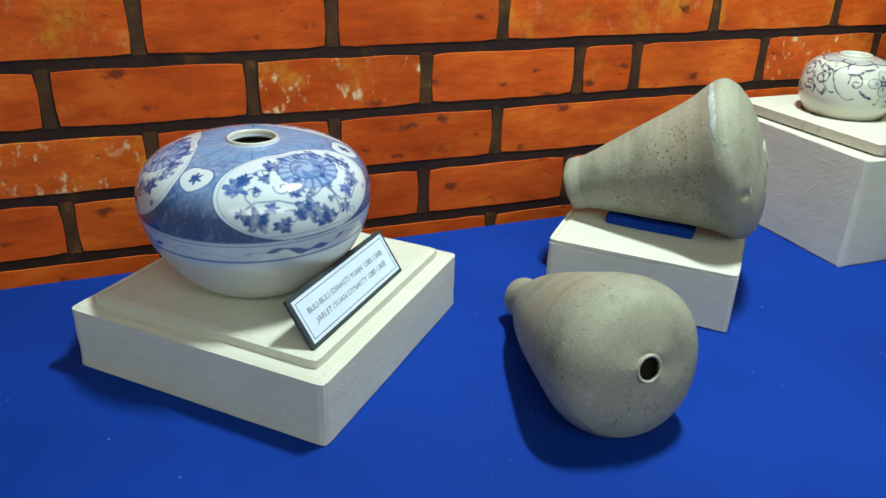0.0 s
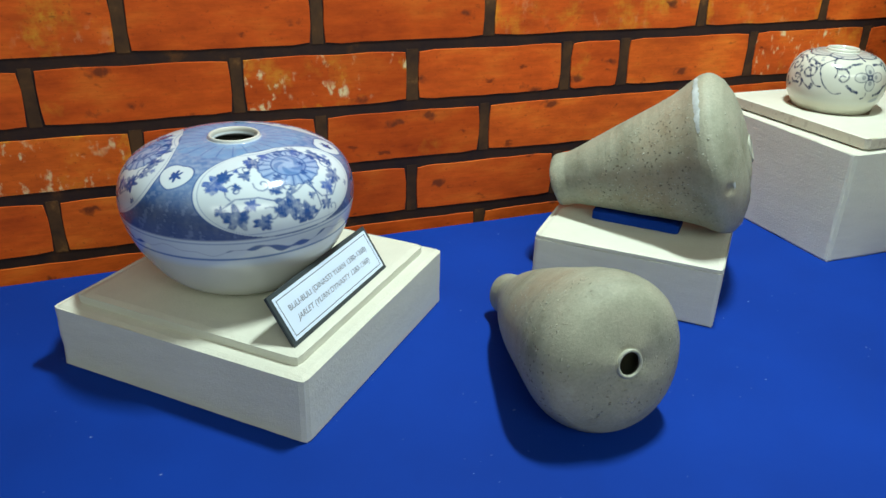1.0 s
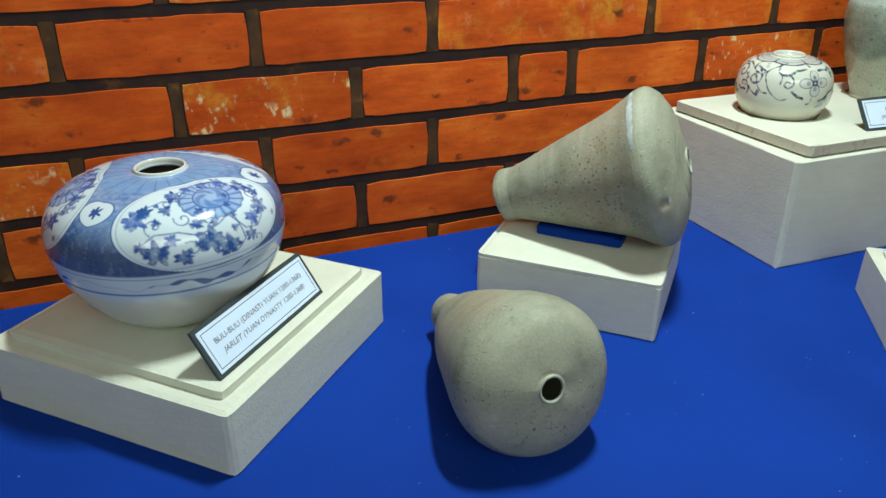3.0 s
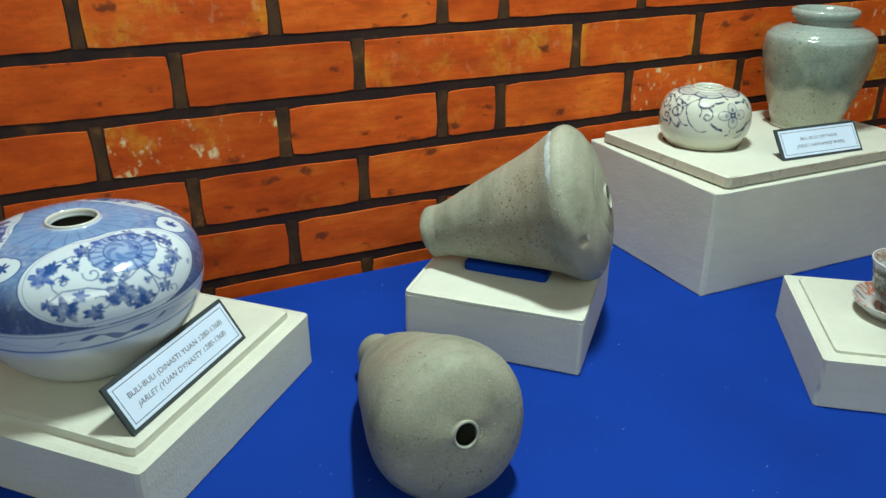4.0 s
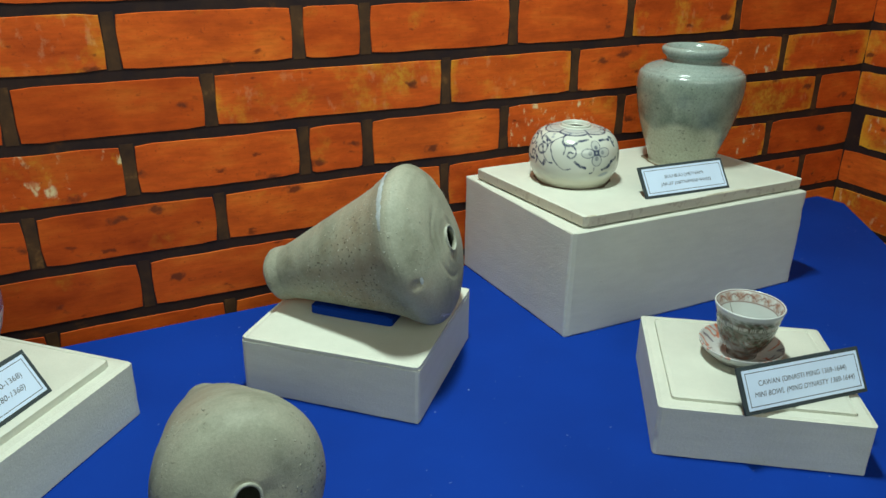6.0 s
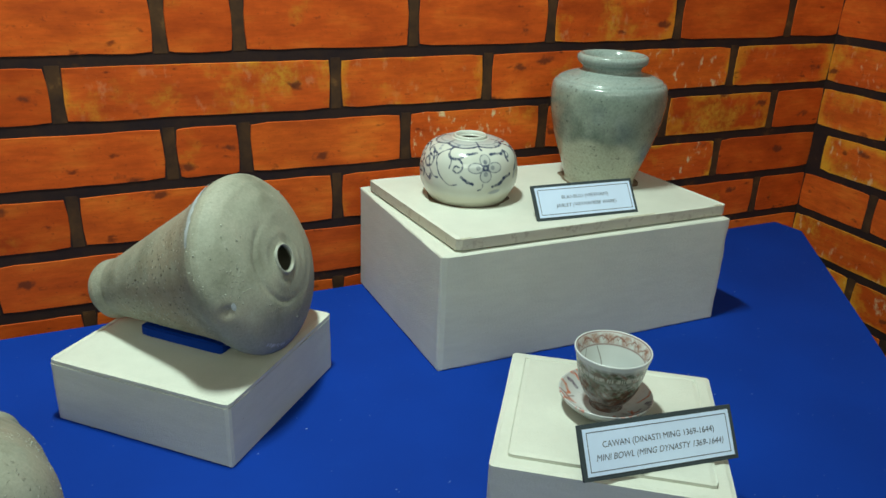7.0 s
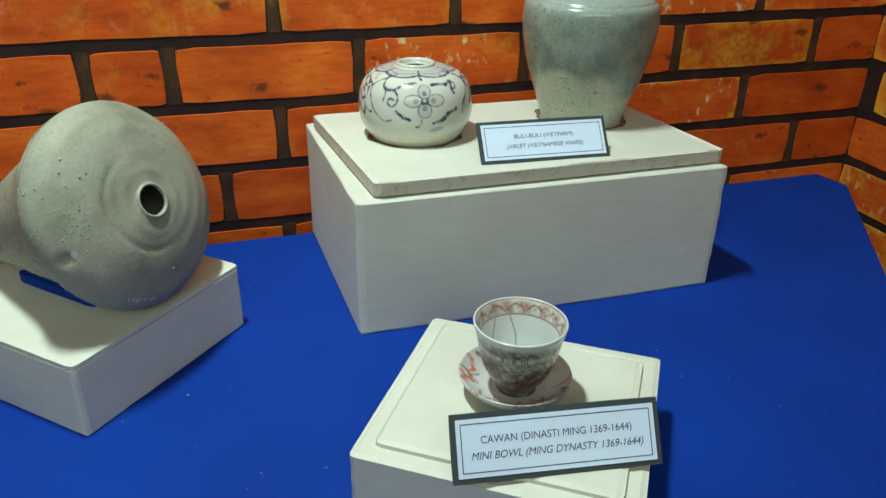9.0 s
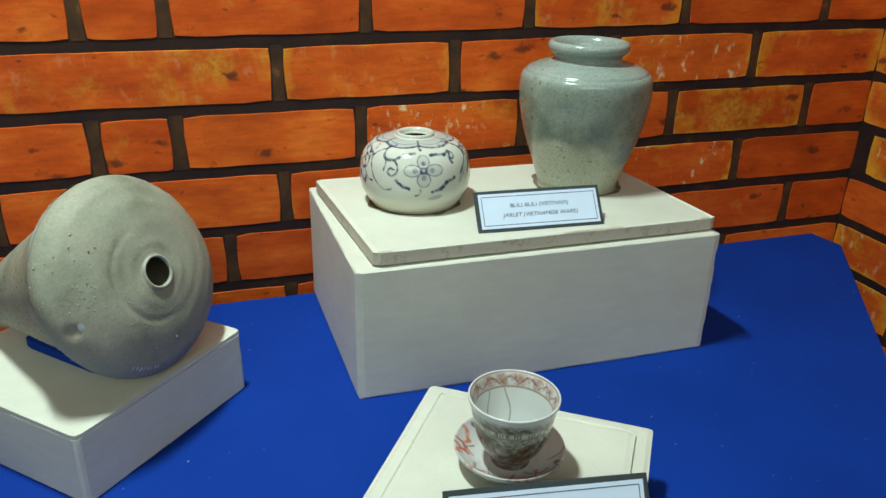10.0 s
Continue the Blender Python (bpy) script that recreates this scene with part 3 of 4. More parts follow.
# heights are above the plinth's top; the profile runs from inside the mouth over the lip to the foot
profile = [(0.045, 0.085), (0.030, 0.101), (0.0168, 0.1060), (0.0160, 0.1090), (0.0164, 0.1116), (0.0174, 0.1124), (0.0184, 0.1117), (0.0190, 0.1100), (0.0225, 0.1095), (0.035, 0.1092), (0.050, 0.1068), (0.0640, 0.1020), (0.0745, 0.0955), (0.0812, 0.0870), (0.0844, 0.0775), (0.0851, 0.0690), (0.0840, 0.0590), (0.0803, 0.0460), (0.0738, 0.0325), (0.0640, 0.0180), (0.0540, 0.0085), (0.0445, 0.0035), (0.0385, 0.0010), (0.0360, 0.0), (0.001, 0.0008)]
_p, _s = smooth_profile(profile, 420)
LIP = float(_s[np.argmin(np.hypot(_p[:, 0] - 0.0190, _p[:, 1] - 0.1100))])
jar = thing("jarlet", pose(0.0775, 0.5385, A_TOP), "squat blue-and-white porcelain jarlet with floral panels on its plinth", "jar")
lathe(jar, profile, 420, 900, PORCELAIN, jarlet_blue_paint, pieces=(("mouth_rim", 8), ("body", 21), ("foot", None)))

# ---- painted Vietnamese jarlet ----
def jarlet_small_paint(phi, s, r, z):
    base, ink, wash = (0.60, 0.62, 0.55), (0.040, 0.055, 0.11), (0.17, 0.21, 0.28)
    col = np.zeros(s.shape + (3,)) + np.array(base)
    x3, y3 = r * np.cos(phi), r * np.sin(phi)
    v = s - LIP2
    fine = waves(x3, y3, z, 500, 8)
    col = lay(col, np.clip(0.25 * waves(x3, y3, z, 70, 9), 0, 0.3), (0.50, 0.47, 0.36))
    shade = np.clip(0.8 + 0.45 * fine, 0.25, 1)
    # collar of outlined petals
    rim = 0.0150 + 0.0040 * np.abs(np.cos(3 * phi + 0.5))
    col = lay(col, soft(v - rim, 0.001) * soft(0.003 - v, 0.001) * 0.35, wash)
    col = lay(col, soft(np.abs(v - rim) - 0.0007 - 0.0007 * np.abs(np.sin(3 * phi + 0.5)), 0.0008) * shade, ink)
    col = lay(col, soft(np.abs(v - rim * 0.72) - 0.0004, 0.0008) * 0.8 * shade, ink)
    col = lay(col, soft(np.abs(np.cos(3 * phi + 0.5)) - 0.10, 0.10) * soft(v - 0.0150, 0.002) * soft(0.004 - v, 0.001) * 0.8, ink)
    cell = (np.degrees(phi) + 108.0 - 12 + 90) % 180 - 90
    x = np.radians(cell) * 0.047
    # four-petalled flower, each petal outlined with a dark heart
    for k in range(4):
        a = k * math.pi / 2
        px, py = 0.0096 * math.cos(a), 0.0078 * math.sin(a)
        d = np.hypot((x - px) * (0.80 if k % 2 == 0 else 1.05), (v - 0.040 - py) * (1.15 if k % 2 == 0 else 0.95)) - 0.0056
        col = lay(col, soft(d, 0.001) * 0.22, wash)
        col = lay(col, soft(np.abs(d) - 0.0005, 0.0009) * shade * 0.9, ink)
        col = lay(col, soft(np.hypot(x - px * 0.75, v - 0.040 - py * 0.75) - 0.0022, 0.0012) * 0.75 * shade, ink)
    col = lay(col, soft(np.maximum(np.abs(x), np.abs(v - 0.040)) - 0.0030, 0.0012) * 0.95, ink)
    col = lay(col, soft(np.hypot(x, v - 0.040) - 0.0012, 0.001) * 0.6, base)

    def brush(pts, wide, weight=1.0):
        """A brush stroke in hundredths of the jar's half width, swelling in the middle."""
        line = [(0.049 * (math.asin(max(-1, min(1, p / 100))) - 0.217), 0.040 + q * 0.00051) for p, q in pts]
        smooth = []
        for k in range(len(line) - 1):
            p0, p1, p2, p3 = line[max(k - 1, 0)], line[k], line[k + 1], line[min(k + 2, len(line) - 1)]
            for u in (0.0, 0.25, 0.5, 0.75):
                smooth.append(tuple(0.5 * (2 * p1[n] + (p2[n] - p0[n]) * u + (2 * p0[n] - 5 * p1[n] + 4 * p2[n] - p3[n]) * u * u + (3 * p1[n] - p0[n] - 3 * p2[n] + p3[n]) * u**3) for n in (0, 1)))
        smooth.append(line[-1])
        return soft(line_gap(x, v, smooth) - wide * (0.8 + 0.35 * fine), 0.0009) * shade * weight

    vines = [
        ([(-42, -48), (-56, -36), (-70, -24), (-74, -12), (-70, 4), (-64, 18), (-54, 30), (-44, 36), (-33, 33)], 0.0008),
        ([(-55, -40), (-55, -24), (-47, -16), (-32, -16), (-16, -26), (6, -31)], 0.0016),
        ([(-32, -16), (-24, -6), (-25, 5), (-33, 11), (-40, 5), (-36, -2), (-30, 0)], 0.0010),
        ([(-93, -40), (-94, -24), (-90, -15), (-81, -12), (-74, -18)], 0.0013),
        ([(-96, -8), (-96, 6), (-90, 22), (-83, 32)], 0.0009),
        ([(-86, -6), (-82, 12), (-74, 24), (-67, 25)], 0.0009),
        ([(-50, -20), (-46, -8), (-48, 4)], 0.0007),
        ([(36, -26), (48, -27), (62, -24), (73, -30), (70, -18), (71, -8)], 0.0017),
        ([(74, -30), (78, -22), (74, -14), (68, -20)], 0.0011),
        ([(37, 36), (50, 31), (58, 23), (70, 18)], 0.0020),
        ([(-25, 18), (-13, 26), (-3, 30)], 0.0016),
        ([(8, 42), (15, 38), (16, 30)], 0.0010),
        ([(15, -44), (18, -38)], 0.0018),
        ([(66, -46), (70, -42)], 0.0020),
        ([(82, -54), (92, -38), (95, -18), (90, -2), (82, 12)], 0.0015),
        ([(95, -30), (97, -10), (96, 8)], 0.0012),
    ]
    for pts, wide in vines:
        col = lay(col, brush(pts, wide), ink)
    for pts in (curl(-0.063, 0.039, 0.0095, 7.0, 5.0), curl(-0.072, 0.052, 0.0060, 6.2, 1.0, hand=-1), curl(0.062, 0.036, 0.0090, 7.0, 4.0), curl(0.071, 0.048, 0.0070, 6.5, 2.5, hand=-1), [(-0.077, 0.030), (-0.066, 0.026), (-0.055, 0.030)], [(0.052, 0.027), (0.064, 0.024), (0.077, 0.029)]):
        col = lay(col, soft(line_gap(x, v, pts) - 0.0011 - 0.0004 * fine, 0.0009) * shade, ink)
    for lx, ly, size in ((0.056, 0.054, 0.0026), (-0.056, 0.054, 0.0028), (0.074, 0.038, 0.0024), (-0.074, 0.041, 0.0026), (0.062, 0.058, 0.0020), (0.050, 0.047, 0.0022)):
        col = lay(col, soft(leaf_gap(x, v, lx, ly, size, lx * 300, 2, 0.45), 0.001) * shade, ink)
    for pts, wide in (([(88, 6), (84, 18), (80, 24)], 0.0030), ([(-60, -44), (-50, -50), (-40, -48)], 0.0018), ([(-80, -36), (-78, -30)], 0.0024)):
        col = lay(col, brush(pts, wide, 0.55), wash)
    d = np.hypot((x - 0.010) * 0.35, v - 0.064 + 0.15 * (x - 0.010)) - 0.0022
    col = lay(col, soft(d, 0.001) * 0.6, wash)
    col = lay(col, soft(0.070 - v, 0.006) * 0.5, (0.60, 0.55, 0.40))
    col = lay(col, soft(v + 0.009, 0.002), (0.30, 0.28, 0.22))
    return col


profile = [(0.030, 0.030), (0.034, 0.050), (0.0135, 0.0570), (0.0128, 0.0600), (0.0140, 0.0628), (0.0158, 0.0632), (0.0166, 0.0616), (0.0172, 0.0602), (0.0265, 0.0592), (0.0385, 0.0540), (0.0460, 0.0445), (0.0490, 0.0310), (0.0482, 0.0180), (0.0430, 0.0065), (0.0375, -0.0015), (0.0330, -0.0080), (0.001, -0.0080)]
_p, _s = smooth_profile(profile, 300)
LIP2 = float(_s[np.argmin(np.hypot(_p[:, 0] - 0.0166, _p[:, 1] - 0.0616))])
jar = thing("jarlet", pose(0.7200, 0.6170, C_TOP), "small round cream jarlet with dark blue scrollwork, set into the board", "jar")
lathe(jar, profile, 300, 620, PORCELAIN, jarlet_small_paint, pieces=(("mouth_rim", 7), ("body", 14), ("foot", None)))

# ---- grey-green glazed jar ----
profile = [(0.045, 0.060), (0.052, 0.090), (0.030, 0.1160), (0.0270, 0.1230), (0.0285, 0.1305), (0.0320, 0.1355), (0.0355, 0.1350), (0.0370, 0.1318), (0.0358, 0.1275), (0.0318, 0.1243), (0.0305, 0.1205), (0.0335, 0.1180), (0.0450, 0.1150), (0.0540, 0.1110), (0.0555, 0.1086), (0.0574, 0.1078), (0.0596, 0.1045), (0.0608, 0.0975), (0.0608, 0.0880), (0.0588, 0.0720), (0.0545, 0.0530), (0.0482, 0.0335), (0.0420, 0.0160), (0.0380, 0.0030), (0.0365, -0.0050), (0.001, -0.0050)]
jar = thing("glazed_jar", pose(0.8850, 0.6260, C_TOP), "grey-green glazed stoneware jar with a rolled rim, set into the board", "jar")
lathe(jar, profile, 240, 160, GLAZE, pieces=(("rim", 9), ("neck", 11), ("shoulder", 16), ("body", None)))


def cut_ring(radius, seed):
    """The ragged raw edge of the hole that a jar is sunk into."""
    bm = bmesh.new()
    inner, outer = [], []
    for k in range(72):
        a = 2 * math.pi * k / 72
        w = 0.0012 + 0.0080 * max(0.0, noise.noise(Vector((math.cos(a) * 2.2 + seed, math.sin(a) * 2.2, seed)))) + 0.0012 * noise.noise(Vector((math.cos(a) * 14, math.sin(a) * 14, seed)))
        inner.append(bm.verts.new((math.cos(a) * (radius - 0.004), math.sin(a) * (radius - 0.004), 0.0003)))
        outer.append(bm.verts.new((math.cos(a) * (radius + w), math.sin(a) * (radius + w), 0.0004)))
    for k in range(72):
        j = (k + 1) % 72
        bm.faces.new((inner[k], outer[k], outer[j], inner[j]))
    return bm


# upright sides get the scuffed paint with shading in its colour
top_board.data.materials.append(PAINT_EDGE_SHADED)
for face in top_board.data.polygons:
    face.material_index = int(abs(face.normal.z) < 0.6)
bpy.context.view_layer.update()
cut = top_board.matrix_world.inverted()
part("cut_edge", to_mesh("cut_edge", cut_ring(0.0400, 2.0), RAW_BOARD_AND_GAP), top_board, "ragged dark hole edge", cut @ pose(0.7200, 0.6170, C_TOP))
part("cut_edge", to_mesh("cut_edge", cut_ring(0.0405, 7.0), RAW_BOARD_AND_GAP), top_board, "ragged dark hole edge", cut @ pose(0.8850, 0.6260, C_TOP))


# ---- stoneware bottles lying on their sides ----
def bottle(eye, target, seed, label, profile, material, dent=None, mouth=(0.0, 0.0), wide=1.0):
    """eye: the middle of the narrow foot; target: the middle of the small mouth at the wide end."""
    way = (Vector(target) - Vector(eye)).normalized()
    length = max(h for _r, h in profile) - 0.0006
    turn = way.to_track_quat("Z", "Y").to_matrix().to_4x4()
    t = thing("stoneware_bottle", Matrix.Translation(eye) @ turn, label, "bottle", "stoneware bottles")

    # the mouth's shift in the bottle's own axes, from world x and up
    across = turn.inverted() @ (Vector((1, 0, 0)) * mouth[0] + Vector((0, 0, 1)) * mouth[1])

    def shape(x, y, z, phi):
        rad = np.hypot(x, y)
        w = 1 + 0.010 * np.sin(2 * phi + seed) + 0.008 * waves(x, y, z, 40, int(seed), 2)
        if dent:
            near = (((phi - dent[0] + np.pi) % (2 * np.pi) - np.pi) / 0.055) ** 2 + ((z - dent[1]) / 0.0034) ** 2
            w = w - 0.045 * np.exp(-near)
        end = np.clip((z - 0.87 * length) / (0.02 * length), 0, 1)
        ridge = end * (0.00014 if seed < 4 else 0.00006) * np.sin(rad * 420 + 6 * waves(x, y, z, 30, 5, 2) + seed) * np.clip((rad - 0.018) / 0.006, 0, 1)
        if seed < 4:
            # a sunken ring round the mouth and a scraped crescent beyond it
            ridge = ridge + end * (0.0003 * np.exp(-(((rad - 0.0215) / 0.0030) ** 2)) - 0.0004 * np.exp(-(((rad - 0.0160) / 0.0022) ** 2)) - 0.0010 * np.exp(-(((rad - 0.0330) / 0.0022) ** 2)) * np.clip(np.cos(phi - dent[0]) + 0.2, 0, 1))
        else:
            # the seam where the shoulder was luted on
            w = w + 0.010 * np.exp(-(((z - 0.135) / 0.0016) ** 2)) * np.clip(np.sin(phi * 1.0 + 0.6) + 0.4, 0, 1)
        slide = np.clip((z - 0.80 * length) / (0.18 * length), 0, 1) ** 1.5
        return x * w + across.x * slide, y * w + across.y * slide, z + 0.0008 * np.sin(3 * phi + seed) + ridge

    lathe(t, profile[::-1], 260, 200, material, None, shape, (("mouth", 10), ("body", len(profile) - 6), ("foot", None)))
    # rolled lip round the mouth
    bm = bmesh.new()
    rings = []
    for k in range(48):
        f = 2 * math.pi * k / 48
        wob = 1 + 0.03 * math.sin(2 * f + seed)
        rings.append([bm.verts.new(((0.0112 * wide + 0.0011 * math.cos(g)) * wob * math.cos(f), (0.0112 * wide + 0.0011 * math.cos(g)) * wob * math.sin(f), length + 0.0014 * math.sin(g))) for g in (2 * math.pi * n / 10 for n in range(10))])
    for k in range(48):
        a, b = rings[k], rings[(k + 1) % 48]
        for n in range(10):
            bm.faces.new((a[n], b[n], b[(n + 1) % 10], a[(n + 1) % 10]))
    part("lip", to_mesh("lip", bm, LIPCLAY, True), t, "pale rolled lip", Matrix.Translation((across.x, across.y, 0)))
    return t


def bottle_profile(length, foot, wall, wide=1.0):
    """From the foot's middle along the wall to the wide end, its mouth and down inside the mouth."""
    u = [(0.0004, 0.002), (foot * 0.7, 0.0012), (foot * 0.93, 0.0), (foot, 0.003), (foot * 1.01, 0.010), (foot * 1.04, 0.018)]
    u += [(r, length * k) for k, r in wall]
    u += [(0.0146 * wide, length * 0.9880), (0.0131 * wide, length * 0.9858), (0.0123 * wide, length * 0.9885), (0.0117 * wide, length * 0.9930), (0.0110 * wide, length * 0.9936), (0.0102 * wide, length * 0.9905), (0.0104 * wide, length * 0.9830), (0.0150, length * 0.960), (0.038, length * 0.90), (0.036, length * 0.60), (0.0004, length * 0.45)]
    return u


CONE = ((0.25, 0.0344), (0.40, 0.0430), (0.55, 0.0514), (0.68, 0.0597), (0.76, 0.0670), (0.805, 0.0707), (0.845, 0.0713), (0.875, 0.0690), (0.905, 0.0640), (0.920, 0.0600), (0.943, 0.0520), (0.960, 0.0435), (0.972, 0.0340), (0.980, 0.0250), (0.984, 0.0195))
PEAR = ((0.17, 0.0232), (0.25, 0.0310), (0.40, 0.0403), (0.55, 0.0470), (0.68, 0.0527), (0.76, 0.0555), (0.805, 0.0560), (0.845, 0.0551), (0.875, 0.0533), (0.905, 0.0500), (0.943, 0.0420), (0.965, 0.0330), (0.979, 0.0225), (0.985, 0.0160))
CONE_WALL = bottle_profile(0.1756, 0.0252, CONE)
CONE_FOOT, CONE_MOUTH = (0.3801, 0.5981, 0.0814), (0.5075, 0.4908, 0.1371)


def turned_to(eye, target):
    """The frame of a bottle that lies with its foot at eye and its mouth at target."""
    return Matrix.Translation(eye) @ (Vector(target) - Vector(eye)).normalized().to_track_quat("Z", "Y").to_matrix().to_4x4()


def angle_on(frame_of, place):
    q = frame_of.inverted() @ Vector(place)
    return math.degrees(math.atan2(q.y, q.x)), q.z


cone_frame = turned_to(CONE_FOOT, CONE_MOUTH)
chip, chip_h = angle_on(cone_frame, (0.4590, 0.4550, 0.1200))
cone = bottle(CONE_FOOT, CONE_MOUTH, 3.0, "conical grey stoneware bottle with gritty surface propped on a plinth", CONE_WALL, STONEWARE, dent=(radians(chip), chip_h))
PEAR_WALL = bottle_profile(0.194, 0.0178, PEAR, 0.76)
pear = bottle((0.2909, 0.5082, 0.0186), (0.2910, 0.3188, 0.0627), 5.0, "pear-shaped grey stoneware bottle lying on the blue cloth", PEAR_WALL, STONEWARE_WARM, mouth=(-0.0025, 0.0052), wide=0.76)


def wall_patch(owner, profile, name, material, label, phis, heights, lift, ragged=0.0):
    """A thin skin on a bottle's wall between two angles (degrees) and two heights along its axis."""
    prof, _ = smooth_profile(profile[:-8], 600)
    order = prof[:, 1].argsort()
    a = np.linspace(radians(phis[0]), radians(phis[1]), 40)
    bm = bmesh.new()
    grid = []
    for k, f in enumerate(a):
        fade = math.sin(math.pi * k / 39) ** 0.35
        row = []
        for n, h in enumerate(np.linspace(heights[0], heights[1], 5)):
            mid = (heights[0] + heights[1]) / 2
            h = mid + (h - mid) * max(0.05, fade) * (1 + ragged * noise.noise(Vector((k * 0.4, n * 0.1, 3.0))))
            r = float(np.interp(h, prof[order, 1], prof[order, 0])) + lift
            w = 1 + 0.010 * math.sin(2 * f + 3.0)
            row.append(bm.verts.new((r * w * math.cos(f), r * w * math.sin(f), h)))
        grid.append(row)
    for p, q in zip(grid[:-1], grid[1:]):
        for n in range(4):
            bm.faces.new((p[n], q[n], q[n + 1], p[n + 1]))
    return part(name, to_mesh(name, bm, material, True), owner, label)


bpy.context.view_layer.update()
high, _h = angle_on(cone_frame, (0.466, 0.520, 0.196))
low, _h = angle_on(cone_frame, (0.4470, 0.4620, 0.166))
low += 360 * round((high - low) / 360)
wall_patch(cone, CONE_WALL, "lime_band", LIMEBAND, "faint bluish-white band", (min(high, low), max(high, low)), (0.1375, 0.1425), 0.0003, 0.9)
wall_patch(cone, CONE_WALL, "chip_rim", LIMEBAND, "pale broken rim", (chip - 3.2, chip + 2.6), (chip_h + 0.0030, chip_h + 0.0052), 0.0002, 0.6)
mark, mark_h = angle_on(cone_frame, (0.4829, 0.4618, 0.0826))
for k in range(9):
    wide = (1.5, 0.7, 1.2, 1.6, 0.8, 1.3, 0.7, 1.6, 1.1)[k]
    wall_patch(cone, CONE_WALL, "white_mark", CHALK, "small unreadable white pen mark", (mark + k * 2.6, mark + k * 2.6 + wide), (mark_h - 0.0015 + 0.0004 * (k % 3), mark_h + 0.0013), 0.0009, 0.4)

def kiln_grit(owner, profile, count, seed, where):
    """Small pimples of grit fired onto the wall; where(phi, height) gives how likely each place is."""
    prof, _ = smooth_profile(profile[:-8], 600)
    order = prof[:, 1].argsort()
    rng = random.Random(seed)
    top = prof[:, 1].max()
    verts, faces = [], []
    ball = bmesh.new()
    bmesh.ops.create_icosphere(ball, subdivisions=1, radius=1.0)
    unit = [v.co.copy() for v in ball.verts]
    tris = [[v.index for v in f.verts] for f in ball.faces]
    ball.free()
    done = 0
    while done < count:
        f, h = rng.uniform(0, 2 * math.pi), rng.uniform(0.02, top * 0.975)
        if rng.random() > where(f, h / top):
            continue
        r = float(np.interp(h, prof[order, 1], prof[order, 0]))
        if r < 0.02 or (seed == 5 and h > 0.80 * top):
            continue
        slope = float(np.interp(h + 0.002, prof[order, 1], prof[order, 0])) - r
        out = Vector((math.cos(f), math.sin(f), -slope / 0.002)).normalized()
        size = rng.choice((0.0003, 0.0004, 0.0005, 0.0006, 0.0008))
        side = out.orthogonal().normalized()
        up = out.cross(side)
        r -= 0.0002
        spot = Vector((r * math.cos(f), r * math.sin(f), h)) * (1 + 0.010 * math.sin(2 * f + seed))
        spot.z = h
        first = len(verts)
        verts += [tuple(spot + size * (side * p.x * rng.uniform(0.8, 1.3) + up * p.y + out * p.z * 0.6)) for p in unit]
        faces += [[first + k for k in t] for t in tris]
        done += 1
    me = bpy.data.meshes.new("grit")
    me.from_pydata(verts, [], faces)
    me.materials.append(LIPCLAY)
    me.shade_smooth()
    tagged(part("grit", me, owner, "small fired-on grains of kiln grit"), kind="stuff")


flank_angle = math.atan2(FLANK[1], FLANK[0])
kiln_grit(cone, CONE_WALL, 700, 3, lambda f, h: (0.9 * math.exp(-(((f - flank_angle + math.pi) % (2 * math.pi) - math.pi) / 0.42) ** 2) if 0.2 < h < 0.8 else 0.0) + (0.16 if h > 0.6 else 0.03))
kiln_grit(pear, PEAR_WALL, 800, 5, lambda f, h: 0.55 * math.exp(-(((h - 0.72) / 0.16) ** 2)) + 0.04)

# blue padded bar that carries the propped bottle
bar = thing("support_bar", pose(0.4370, 0.5420, B_TOP, 0, 0, -45), "dark blue cloth-covered bar wedged under the bottle", "support")
part("bar", to_mesh("bar", worn_box(0.080, 0.030, 0.0085, 0, 0.002, 10, 3.0), CLOTH), bar)


